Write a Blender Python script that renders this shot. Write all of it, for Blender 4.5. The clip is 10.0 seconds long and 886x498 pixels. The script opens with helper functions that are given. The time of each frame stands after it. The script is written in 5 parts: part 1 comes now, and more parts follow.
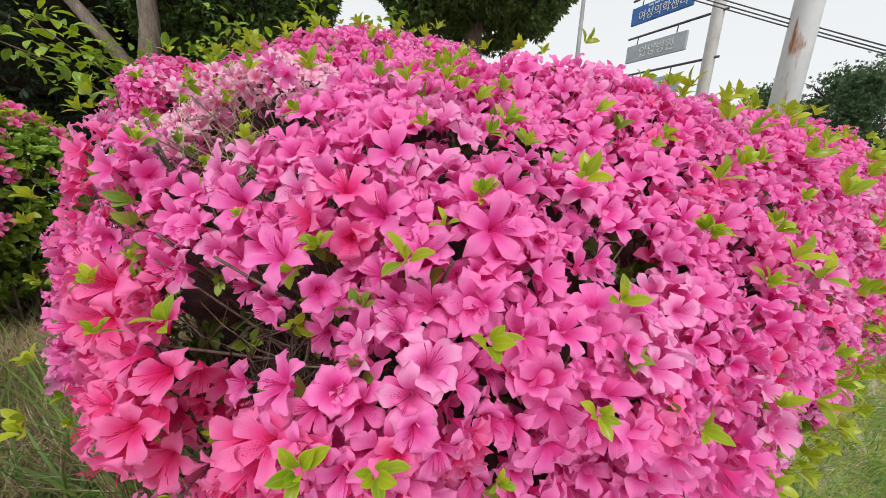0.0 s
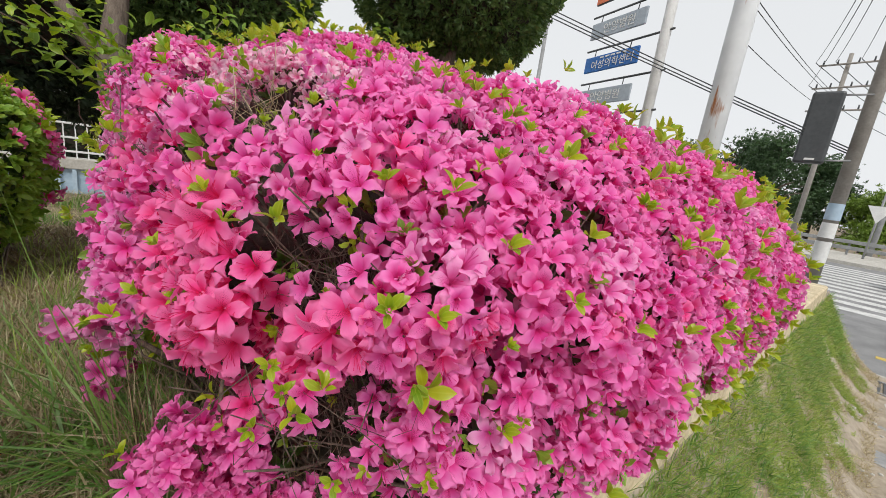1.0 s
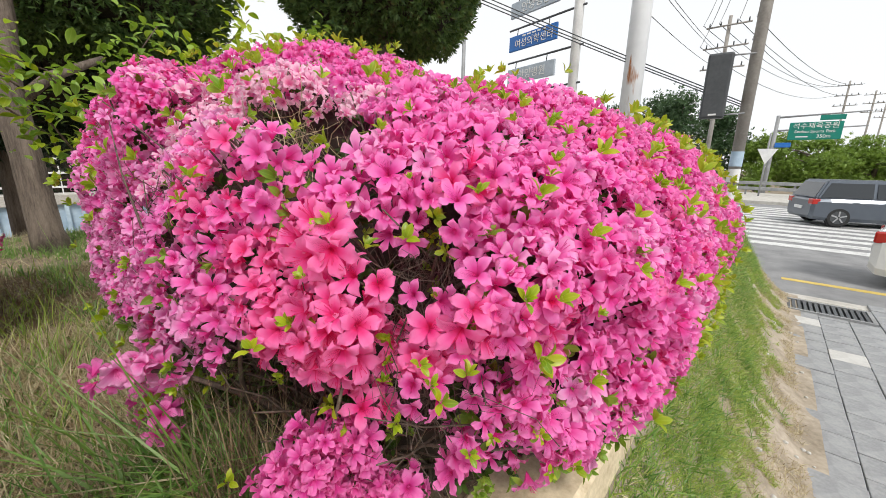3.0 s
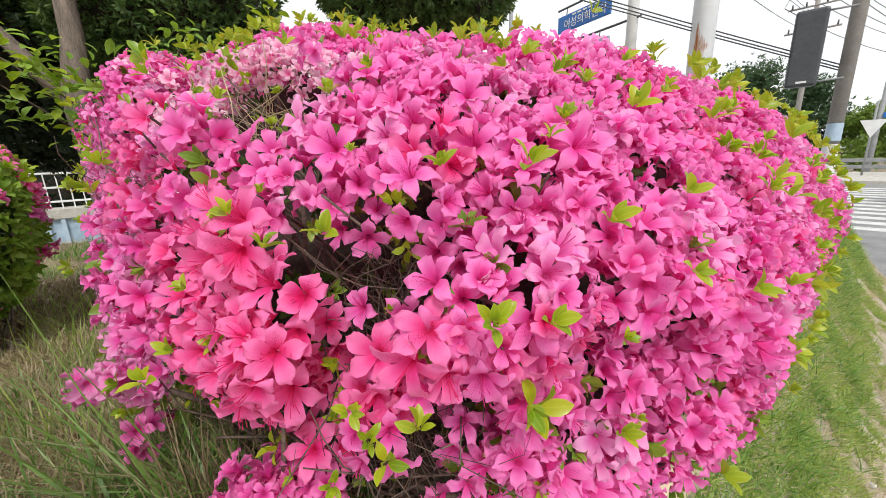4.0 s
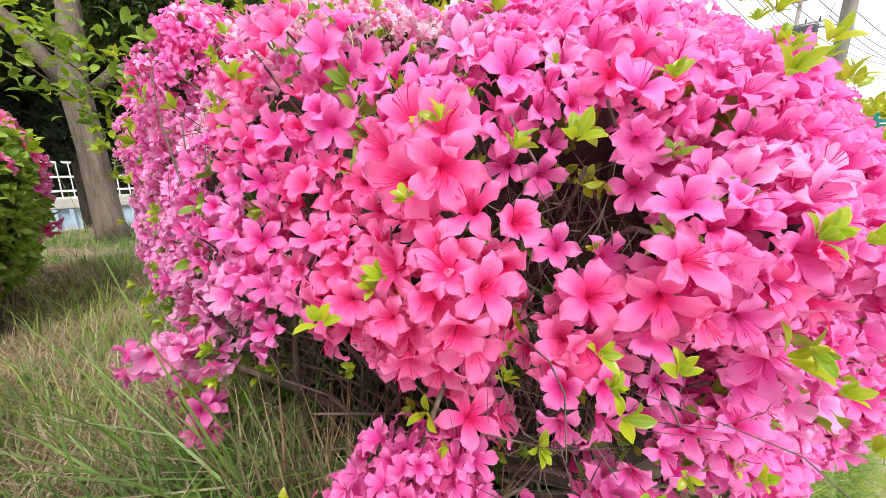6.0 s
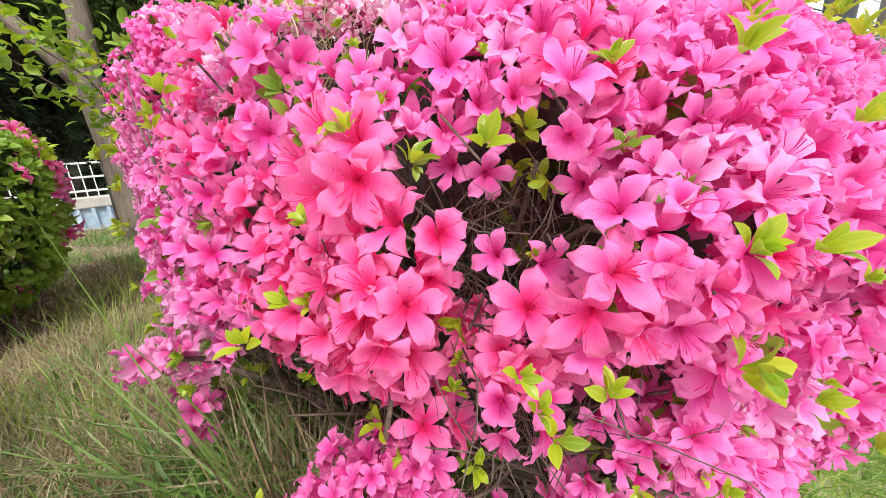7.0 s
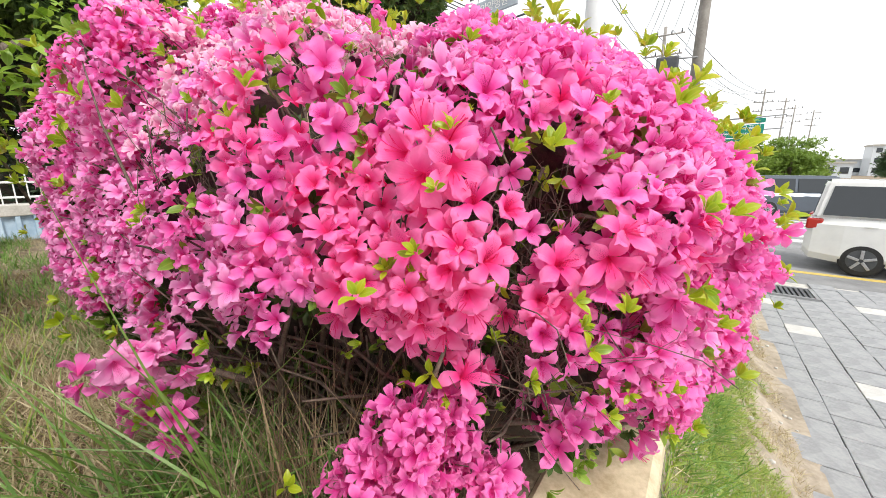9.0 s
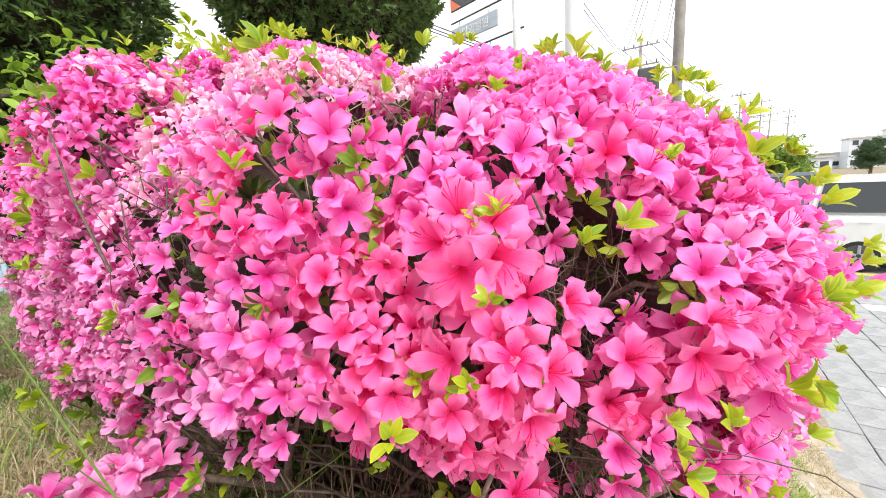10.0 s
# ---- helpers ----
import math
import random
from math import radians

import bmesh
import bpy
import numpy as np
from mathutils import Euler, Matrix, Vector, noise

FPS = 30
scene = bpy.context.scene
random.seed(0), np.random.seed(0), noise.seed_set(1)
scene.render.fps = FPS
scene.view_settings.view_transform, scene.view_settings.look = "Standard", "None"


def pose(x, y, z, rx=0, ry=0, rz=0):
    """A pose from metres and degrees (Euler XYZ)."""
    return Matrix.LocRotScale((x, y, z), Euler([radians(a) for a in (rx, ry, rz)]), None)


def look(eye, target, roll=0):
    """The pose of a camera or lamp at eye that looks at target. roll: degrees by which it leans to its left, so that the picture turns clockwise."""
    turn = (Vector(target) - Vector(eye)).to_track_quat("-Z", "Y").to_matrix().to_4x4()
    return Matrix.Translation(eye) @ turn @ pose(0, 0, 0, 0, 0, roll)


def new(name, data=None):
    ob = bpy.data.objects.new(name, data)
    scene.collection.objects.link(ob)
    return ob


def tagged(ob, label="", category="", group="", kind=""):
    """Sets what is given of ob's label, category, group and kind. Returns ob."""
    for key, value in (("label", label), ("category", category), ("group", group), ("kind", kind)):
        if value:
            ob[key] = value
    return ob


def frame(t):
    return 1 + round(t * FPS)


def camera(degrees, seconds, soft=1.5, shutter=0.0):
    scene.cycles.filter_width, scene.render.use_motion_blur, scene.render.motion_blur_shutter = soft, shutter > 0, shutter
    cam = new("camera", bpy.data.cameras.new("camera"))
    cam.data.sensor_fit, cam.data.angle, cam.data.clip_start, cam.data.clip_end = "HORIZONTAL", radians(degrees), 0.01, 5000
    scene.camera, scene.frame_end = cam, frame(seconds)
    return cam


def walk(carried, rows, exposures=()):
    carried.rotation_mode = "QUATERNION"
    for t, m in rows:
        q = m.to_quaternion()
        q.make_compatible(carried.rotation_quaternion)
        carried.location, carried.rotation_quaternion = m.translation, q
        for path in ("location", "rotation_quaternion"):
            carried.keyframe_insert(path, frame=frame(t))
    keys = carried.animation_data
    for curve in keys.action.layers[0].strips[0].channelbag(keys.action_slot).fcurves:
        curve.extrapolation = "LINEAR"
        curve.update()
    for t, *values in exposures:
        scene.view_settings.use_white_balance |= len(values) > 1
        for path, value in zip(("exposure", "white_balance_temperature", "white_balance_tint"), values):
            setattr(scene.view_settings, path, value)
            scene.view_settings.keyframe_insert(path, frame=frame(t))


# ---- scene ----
cam = camera(100.3, 10.0, soft=0.75)
PATH = [
    (0, (-0.045, -0.306, 1.359), (1.006, 1.309, 0.825), 1.7),
    (0.5, (-0.137, -0.379, 1.346), (0.949, 1.245, 0.917), 3.9),
    (1, (-0.167, -0.364, 1.306), (1.105, 1.123, 0.893), 7.7),
    (1.5, (-0.293, -0.309, 1.279), (0.959, 1.201, 0.888), 13.2),
    (2, (-0.387, -0.288, 1.294), (0.864, 1.184, 0.777), 9.4),
    (2.5, (-0.372, -0.306, 1.331), (1.012, 1.071, 0.9), 2.7),
    (3, (-0.32, -0.296, 1.322), (1.149, 0.982, 0.864), 1.1),
    (3.2, (-0.278, -0.276, 1.314), (1.164, 1.023, 0.828), 1.3),
    (4.3, (-0.17, -0.28, 1.294), (1.01, 1.261, 0.812), -2.2),
    (4.5, (-0.187, -0.299, 1.286), (0.937, 1.277, 0.782), -1.3),
    (5, (-0.255, -0.22, 1.193), (0.976, 1.249, 0.623), 6.6),
    (5.2, (-0.283, -0.146, 1.2), (1.066, 1.236, 0.679), 7.3),
    (6.3, (-0.283, -0.144, 1.243), (1.009, 1.311, 0.779), -2.2),
    (6.5, (-0.258, -0.161, 1.247), (1.011, 1.296, 0.73), -2.8),
    (7, (-0.222, -0.173, 1.251), (0.995, 1.311, 0.686), -3.5),
    (7.5, (-0.22, -0.158, 1.246), (1.014, 1.308, 0.673), -2.3),
    (8, (-0.247, -0.141, 1.253), (1.187, 1.17, 0.779), -0.7),
    (8.5, (-0.352, -0.128, 1.286), (1.289, 0.977, 0.992), -4.0),
    (9, (-0.374, -0.136, 1.229), (1.233, 0.976, 0.803), 0.2),
    (9.5, (-0.373, -0.117, 1.221), (1.202, 1.035, 0.781), -0.6),
    (10, (-0.332, -0.067, 1.279), (1.307, 1.029, 0.941), -3.3),
]
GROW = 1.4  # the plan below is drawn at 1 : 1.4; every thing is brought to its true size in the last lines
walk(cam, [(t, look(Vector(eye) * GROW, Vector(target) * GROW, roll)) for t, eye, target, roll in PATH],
     exposures=[(0.0, 0.18), (1.0, 0.10), (2.0, 0.38), (3.0, 0.38), (4.5, 0.52), (5.0, 0.75), (6.5, 0.92), (7.5, 0.92), (8.5, 1.02), (9.0, 0.78), (9.5, 1.12), (10.0, 1.08)])

# ---- sky, sun ----
world = bpy.data.worlds.new("overcast_sky")
scene.world = world
world.use_nodes = True
wn, wl = world.node_tree.nodes, world.node_tree.links
sky = wn.new("ShaderNodeTexSky")
sky.sky_type, sky.sun_disc = "NISHITA", False
sky.sun_elevation, sky.sun_rotation = radians(52), radians(208)
sky.air_density, sky.dust_density, sky.ozone_density = 1.0, 1.0, 1.0
cloud = wn.new("ShaderNodeHueSaturation")
cloud.inputs["Saturation"].default_value = 0.12
wl.new(sky.outputs[0], cloud.inputs["Color"])
veil = wn.new("ShaderNodeMix")
veil.data_type = "RGBA"
veil.inputs[0].default_value = 0.85
veil.inputs[7].default_value = (8.2, 8.4, 8.6, 1)
wl.new(cloud.outputs[0], veil.inputs[6])
wl.new(veil.outputs[2], wn["Background"].inputs["Color"])
wn["Background"].inputs["Strength"].default_value = 0.10
sun = new("sun", bpy.data.lights.new("sun", "SUN"))
sun.data.energy, sun.data.angle, sun.data.color = 1.9, radians(16), (1.0, 0.96, 0.9)
sun.matrix_world = pose(0, 0, 10, 38, 0, -28)


# ---- materials ----
def mat(name, build):
    m = bpy.data.materials.new(name)
    m.use_nodes = True
    build(m.node_tree, m.node_tree.nodes["Principled BSDF"])
    return m


def node(nt, kind, **values):
    n = nt.nodes.new(kind)
    for key, value in values.items():
        n.inputs[key.replace("_", " ")].default_value = value
    return n


def ramp(nt, fac, *stops):
    r = nt.nodes.new("ShaderNodeValToRGB")
    e = r.color_ramp.elements
    while len(e) < len(stops):
        e.new(0.5)
    for el, (at, col) in zip(e, stops):
        el.position, el.color = at, (*col, 1)
    nt.links.new(fac, r.inputs[0])
    return r.outputs[0]


def blend(nt, fac, a, b, how="MIX"):
    m = nt.nodes.new("ShaderNodeMix")
    m.data_type, m.blend_type = "RGBA", how
    for value, socket in ((fac, m.inputs[0]), (a, m.inputs[6]), (b, m.inputs[7])):
        if isinstance(value, (int, float)):
            socket.default_value = value
        elif isinstance(value, tuple):
            socket.default_value = (*value, 1)
        else:
            nt.links.new(value, socket)
    return m.outputs[2]


def maths(nt, how, a, b=0.0):
    m = nt.nodes.new("ShaderNodeMath")
    m.operation = how
    for value, socket in ((a, m.inputs[0]), (b, m.inputs[1])):
        if isinstance(value, (int, float)):
            socket.default_value = value
        else:
            nt.links.new(value, socket)
    return m.outputs[0]


def speckle(nt, scale, detail=3.0, rough=0.6, stretch=(1, 1, 1), coords="Object"):
    tc, mp = nt.nodes.new("ShaderNodeTexCoord"), nt.nodes.new("ShaderNodeMapping")
    mp.inputs["Scale"].default_value = stretch
    n = node(nt, "ShaderNodeTexNoise", Scale=scale, Detail=detail, Roughness=rough)
    nt.links.new(tc.outputs[coords], mp.inputs[0])
    nt.links.new(mp.outputs[0], n.inputs["Vector"])
    return n.outputs["Fac"]


def relief(nt, bsdf, height, strength=0.3, distance=0.01):
    b = node(nt, "ShaderNodeBump", Strength=strength, Distance=distance)
    nt.links.new(height, b.inputs["Height"])
    nt.links.new(b.outputs[0], bsdf.inputs["Normal"])


def rough_stuff(name, dark, light, scale=20, rough=0.85, bump=0.3, distance=0.01, metal=0.0, fine=6.0, stretch=(1, 1, 1)):
    """A mottled matt surface at two scales."""
    def build(nt, b):
        big, small = speckle(nt, scale, 4, stretch=stretch), speckle(nt, scale * fine, 3, 0.7, stretch=stretch)
        mix = maths(nt, "ADD", maths(nt, "MULTIPLY", big, 0.6), maths(nt, "MULTIPLY", small, 0.4))
        nt.links.new(ramp(nt, mix, (0.36, dark), (0.64, light)), b.inputs["Base Color"])
        b.inputs["Roughness"].default_value, b.inputs["Metallic"].default_value = rough, metal
        relief(nt, b, mix, bump, distance)
    return mat(name, build)


def thin_leaf(name, dark, light, through_colour, share=0.35, rough=0.45, margin=None):
    """A leaf or petal surface that lets part of the light through; random by object and by island."""
    def build(nt, b):
        info, geo = nt.nodes.new("ShaderNodeObjectInfo"), nt.nodes.new("ShaderNodeNewGeometry")
        rnd = maths(nt, "FRACT", maths(nt, "ADD", info.outputs["Random"], geo.outputs["Random Per Island"]))
        col = ramp(nt, rnd, (0.0, dark), (1.0, light))
        col = blend(nt, maths(nt, "MULTIPLY", speckle(nt, 60), 0.35), col, tuple(c * 0.6 for c in dark))
        if margin:
            uv = nt.nodes.new("ShaderNodeUVMap")
            sep = nt.nodes.new("ShaderNodeSeparateXYZ")
            nt.links.new(uv.outputs[0], sep.inputs[0])
            col = blend(nt, maths(nt, "MULTIPLY", ramp(nt, maths(nt, "SUBTRACT", sep.outputs[1], 1.0), (0.68, (0, 0, 0)), (0.95, (1, 1, 1))), 0.4), col, margin)
            rib = ramp(nt, maths(nt, "ABSOLUTE", maths(nt, "SUBTRACT", sep.outputs[1], 1.0)), (0.03, (1, 1, 1)), (0.16, (0, 0, 0)))
            col = blend(nt, maths(nt, "MULTIPLY", rib, 0.25), col, margin)
        nt.links.new(col, b.inputs["Base Color"])
        b.inputs["Roughness"].default_value = rough
        tr = nt.nodes.new("ShaderNodeBsdfTranslucent")
        nt.links.new(blend(nt, 0.5, col, through_colour), tr.inputs[0])
        ms = nt.nodes.new("ShaderNodeMixShader")
        ms.inputs[0].default_value = share
        nt.links.new(b.outputs[0], ms.inputs[1])
        nt.links.new(tr.outputs[0], ms.inputs[2])
        nt.links.new(ms.outputs[0], nt.nodes["Material Output"].inputs[0])
    return mat(name, build)


def petal(name, throat, body_a, body_b, rim):
    """Azalea petal: u runs from throat to rim, v across; the upper lobe (v above 1) carries the blotch of dark freckles."""
    def build(nt, b):
        info, geo = nt.nodes.new("ShaderNodeObjectInfo"), nt.nodes.new("ShaderNodeNewGeometry")
        rnd = maths(nt, "FRACT", maths(nt, "ADD", info.outputs["Random"], geo.outputs["Random Per Island"]))
        uv = nt.nodes.new("ShaderNodeUVMap")
        sep = nt.nodes.new("ShaderNodeSeparateXYZ")
        nt.links.new(uv.outputs[0], sep.inputs[0])
        u, v = sep.outputs[0], sep.outputs[1]
        body = ramp(nt, rnd, (0.0, body_a), (0.4, body_b), (0.75, tuple(0.72 * x + 0.28 * y for x, y in zip(body_b, rim))), (1.0, body_a))
        own = nt.nodes.new("ShaderNodeTexWhiteNoise")
        own.noise_dimensions = "1D"
        nt.links.new(maths(nt, "ADD", maths(nt, "FLOOR", v), maths(nt, "MULTIPLY", rnd, 97.0)), own.inputs["W"])
        body = blend(nt, maths(nt, "MULTIPLY", own.outputs["Value"], 0.32), body, rim)
        patch = maths(nt, "SUBTRACT", maths(nt, "MULTIPLY", speckle(nt, 6.0, 2), 2.4), 0.85)
        body = blend(nt, patch, body, tuple(0.55 * x + 0.45 * y for x, y in zip(body_b, rim)))
        across = maths(nt, "ABSOLUTE", maths(nt, "SUBTRACT", maths(nt, "FRACT", v), 0.5))
        margin = maths(nt, "ADD", u, maths(nt, "MULTIPLY", maths(nt, "MULTIPLY", across, u), 0.5))
        edge = ramp(nt, maths(nt, "ADD", margin, maths(nt, "MULTIPLY", speckle(nt, 60, 3), 0.3)), (0.56, (0, 0, 0)), (1.34, (1, 1, 1)))
        col = blend(nt, edge, body, rim)
        deep = ramp(nt, maths(nt, "ADD", u, maths(nt, "MULTIPLY", across, 0.25)), (0.22, (1, 1, 1)), (0.62, (0, 0, 0)))
        col = blend(nt, maths(nt, "MULTIPLY", deep, 0.6), col, throat)
        fan = maths(nt, "DIVIDE", maths(nt, "SUBTRACT", maths(nt, "FRACT", v), 0.5), maths(nt, "ADD", u, 0.25))
        line = maths(nt, "ABSOLUTE", maths(nt, "SINE", maths(nt, "MULTIPLY", fan, 21.0)))
        vein = ramp(nt, line, (0.0, (1, 1, 1)), (0.30, (0, 0, 0)))
        vein = maths(nt, "MULTIPLY", vein, ramp(nt, u, (0.40, (1, 1, 1)), (0.92, (0.1, 0.1, 0.1))))
        col = blend(nt, maths(nt, "MULTIPLY", vein, 0.10), col, throat)
        mp = nt.nodes.new("ShaderNodeMapping")
        mp.inputs["Scale"].default_value = (1.0, 0.75, 1.0)
        nt.links.new(uv.outputs[0], mp.inputs[0])
        dots = node(nt, "ShaderNodeTexNoise", Scale=30.0, Detail=0.0)
        nt.links.new(mp.outputs[0], dots.inputs["Vector"])
        spot = maths(nt, "MULTIPLY", maths(nt, "GREATER_THAN", dots.outputs["Fac"], 0.59), maths(nt, "GREATER_THAN", v, 1.0))
        spot = maths(nt, "MULTIPLY", spot, ramp(nt, maths(nt, "ADD", u, across), (0.45, (1, 1, 1)), (0.98, (0, 0, 0))))
        col = blend(nt, maths(nt, "MULTIPLY", spot, 0.75), col, (0.42, 0.004, 0.09))
        nt.links.new(col, b.inputs["Base Color"])
        b.inputs["Roughness"].default_value = 0.55
        b.inputs["Specular IOR Level"].default_value = 0.3
        relief(nt, b, maths(nt, "ADD", speckle(nt, 150, 3), maths(nt, "MULTIPLY", line, 0.16)), 0.35, 0.003)
        tr = nt.nodes.new("ShaderNodeBsdfTranslucent")
        nt.links.new(col, tr.inputs[0])
        ms = nt.nodes.new("ShaderNodeMixShader")
        ms.inputs[0].default_value = 0.42
        nt.links.new(b.outputs[0], ms.inputs[1])
        nt.links.new(tr.outputs[0], ms.inputs[2])
        nt.links.new(ms.outputs[0], nt.nodes["Material Output"].inputs[0])
    return mat(name, build)


PINK = petal("petal_pink", (0.74, 0.006, 0.20), (0.86, 0.027, 0.35), (0.86, 0.058, 0.47), (0.96, 0.27, 0.64))
CORAL = petal("petal_coral", (0.85, 0.005, 0.14), (0.92, 0.022, 0.27), (0.92, 0.045, 0.36), (0.97, 0.24, 0.54))
PALE = petal("petal_pale", (0.86, 0.06, 0.33), (0.94, 0.32, 0.57), (0.93, 0.26, 0.56), (0.98, 0.66, 0.80))
MAGENTA = petal("petal_magenta", (0.58, 0.01, 0.18), (0.76, 0.035, 0.36), (0.80, 0.05, 0.43), (0.93, 0.25, 0.60))
LILAC = petal("petal_lilac_pink", (0.78, 0.02, 0.30), (0.90, 0.095, 0.46), (0.88, 0.15, 0.57), (0.97, 0.44, 0.75))
LEAF_NEW = thin_leaf("new_leaf", (0.17, 0.33, 0.012), (0.50, 0.58, 0.02), (0.50, 0.68, 0.03), 0.4, 0.36, margin=(0.62, 0.70, 0.12))
# leaves below the skin: the shade there is put into this dark green
LEAF_INNER = thin_leaf("shade_dark_inner_leaf", (0.03, 0.07, 0.012), (0.09, 0.16, 0.02), (0.14, 0.26, 0.02), 0.25)
LEAF_MID = thin_leaf("mid_leaf", (0.14, 0.28, 0.025), (0.34, 0.50, 0.06), (0.34, 0.52, 0.04), 0.35, margin=(0.42, 0.55, 0.10))
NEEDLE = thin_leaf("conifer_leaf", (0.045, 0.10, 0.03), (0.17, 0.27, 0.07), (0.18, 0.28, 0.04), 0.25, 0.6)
# darker copy of the conifer leaf: under-canopy shade put into the colour
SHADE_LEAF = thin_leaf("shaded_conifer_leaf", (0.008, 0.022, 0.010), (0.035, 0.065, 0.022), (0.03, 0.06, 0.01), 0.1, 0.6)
GRASS = thin_leaf("grass_blade", (0.15, 0.28, 0.035), (0.56, 0.62, 0.16), (0.50, 0.62, 0.10), 0.35, 0.5)
LUSH = thin_leaf("lush_grass_blade", (0.07, 0.19, 0.035), (0.30, 0.47, 0.11), (0.26, 0.45, 0.05), 0.35, 0.4)
STRAW = thin_leaf("dry_straw", (0.36, 0.28, 0.15), (0.80, 0.71, 0.48), (0.6, 0.5, 0.3), 0.25, 0.7)
DEAD = thin_leaf("dead_stem", (0.10, 0.07, 0.04), (0.40, 0.30, 0.17), (0.3, 0.2, 0.1), 0.15, 0.7)
LITTER = thin_leaf("brown_litter", (0.13, 0.08, 0.045), (0.46, 0.33, 0.20), (0.3, 0.2, 0.1), 0.15, 0.75)
TWIG = rough_stuff("twig_bark", (0.05, 0.033, 0.025), (0.20, 0.15, 0.115), 60)
BARK = rough_stuff("tree_bark", (0.07, 0.052, 0.04), (0.24, 0.19, 0.15), 9, bump=0.8, distance=0.03, stretch=(3, 3, 0.35))
# near-black brown for the hulls inside plants: their inner shade as a colour
INNER_SHADE = rough_stuff("painted_inner_shade", (0.02, 0.014, 0.01), (0.06, 0.045, 0.03), 40, bump=0.8)
SOIL = rough_stuff("leaf_mould_soil", (0.09, 0.065, 0.04), (0.34, 0.27, 0.18), 14, bump=0.6, distance=0.02)
DUST = rough_stuff("bare_earth", (0.22, 0.18, 0.13), (0.46, 0.39, 0.31), 5, bump=0.4, distance=0.01)
KERB = rough_stuff("painted_kerb_stone", (0.42, 0.33, 0.20), (0.74, 0.63, 0.44), 11, 0.8, 0.5, 0.006)
CONCRETE = rough_stuff("weathered_concrete", (0.36, 0.34, 0.30), (0.58, 0.56, 0.52), 4)
PAVER = rough_stuff("grey_paver", (0.22, 0.225, 0.235), (0.36, 0.365, 0.37), 9, 0.85, 0.25, 0.004)
ASPHALT = rough_stuff("worn_asphalt", (0.17, 0.17, 0.175), (0.29, 0.29, 0.29), 3, 0.9, 0.4, 0.01, fine=30)
STONE = rough_stuff("pale_stone", (0.38, 0.36, 0.33), (0.66, 0.64, 0.60), 14, bump=0.5)
WHITE_PAINT = rough_stuff("white_paint", (0.66, 0.66, 0.65), (0.82, 0.82, 0.81), 4, 0.5, 0.05)
GREY_STEEL = rough_stuff("grey_steel", (0.20, 0.205, 0.21), (0.32, 0.325, 0.33), 5, 0.5, 0.05)
POLE_GREY = rough_stuff("concrete_pole", (0.24, 0.22, 0.20), (0.36, 0.34, 0.31), 5, 0.85, 0.2)
DARK_BOX = rough_stuff("dark_grey_cabinet", (0.045, 0.05, 0.055), (0.075, 0.08, 0.085), 4, 0.45, 0.05)


# ---- mesh helpers ----
def mesh_from(name, verts, faces, uvs=None, smooth=True):
    me = bpy.data.meshes.new(name)
    if isinstance(faces, np.ndarray):
        n, k = faces.shape
        me.vertices.add(len(verts))
        me.vertices.foreach_set("co", np.asarray(verts, np.float32).ravel())
        me.loops.add(n * k)
        me.loops.foreach_set("vertex_index", faces.astype(np.int32).ravel())
        me.polygons.add(n)
        me.polygons.foreach_set("loop_start", np.arange(0, n * k, k, dtype=np.int32))
        me.update(calc_edges=True)
    else:
        me.from_pydata([tuple(v) for v in np.asarray(verts, float).tolist()], [], faces)
    if uvs is not None:
        layer = me.uv_layers.new(name="petal_uv")
        loops = np.empty(len(me.loops), dtype=np.int32)
        me.loops.foreach_get("vertex_index", loops)
        layer.data.foreach_set("uv", np.asarray(uvs, np.float32)[loops].ravel())
    if smooth:
        me.polygons.foreach_set("use_smooth", np.ones(len(me.polygons), dtype=bool))
    me.update()
    return me


def link(name, me, material, parent=None, label="", kind=""):
    if material and not me.materials:
        me.materials.append(material)
    ob = new(name, me)
    if parent:
        ob.parent = parent
    return tagged(ob, label=label, kind=kind)


def part(name, bm, material, parent=None, label="", kind="", smooth=False):
    """Link a bmesh as one mesh object under a thing."""
    me = bpy.data.meshes.new(name)
    if smooth:
        for f in bm.faces:
            f.smooth = True
    bm.to_mesh(me)
    bm.free()
    return link(name, me, material, parent, label, kind)


def thing(name, at=(0, 0, 0), label="", category="", group="", turn=0.0):
    ob = new(name)
    ob.matrix_basis = pose(*at, 0, 0, turn)
    ob.empty_display_size = 0.1
    return tagged(ob, label, category, group)


def box(bm, lo, hi, bevel=0.0):
    lo, hi = Vector(lo), Vector(hi)
    r = bmesh.ops.create_cube(bm, size=1, matrix=Matrix.LocRotScale((lo + hi) / 2, None, hi - lo))
    if bevel:
        edges = list({e for v in r["verts"] for e in v.link_edges})
        bmesh.ops.bevel(bm, geom=edges, offset=bevel, segments=2, affect="EDGES", profile=0.5)
    return bm


def tube_arrays(points, radii, sides=5):
    """Vertices and quads of a tapered tube along points."""
    pts = [Vector(p) for p in points]
    verts, faces = [], []
    for n, p in enumerate(pts):
        d = (pts[min(n + 1, len(pts) - 1)] - pts[max(n - 1, 0)]).normalized()
        side = d.cross(Vector((0.31, 0.17, 0.93))).normalized()
        up = d.cross(side)
        for k in range(sides):
            a = 2 * math.pi * k / sides
            verts.append(p + float(radii[n]) * (math.cos(a) * side + math.sin(a) * up))
    for n in range(len(pts) - 1):
        for k in range(sides):
            j = (k + 1) % sides
            faces.append((n * sides + k, n * sides + j, n * sides + sides + j, n * sides + sides + k))
    top = (len(pts) - 1) * sides
    faces += [tuple(range(sides))[::-1], tuple(range(top, top + sides))]
    return verts, faces


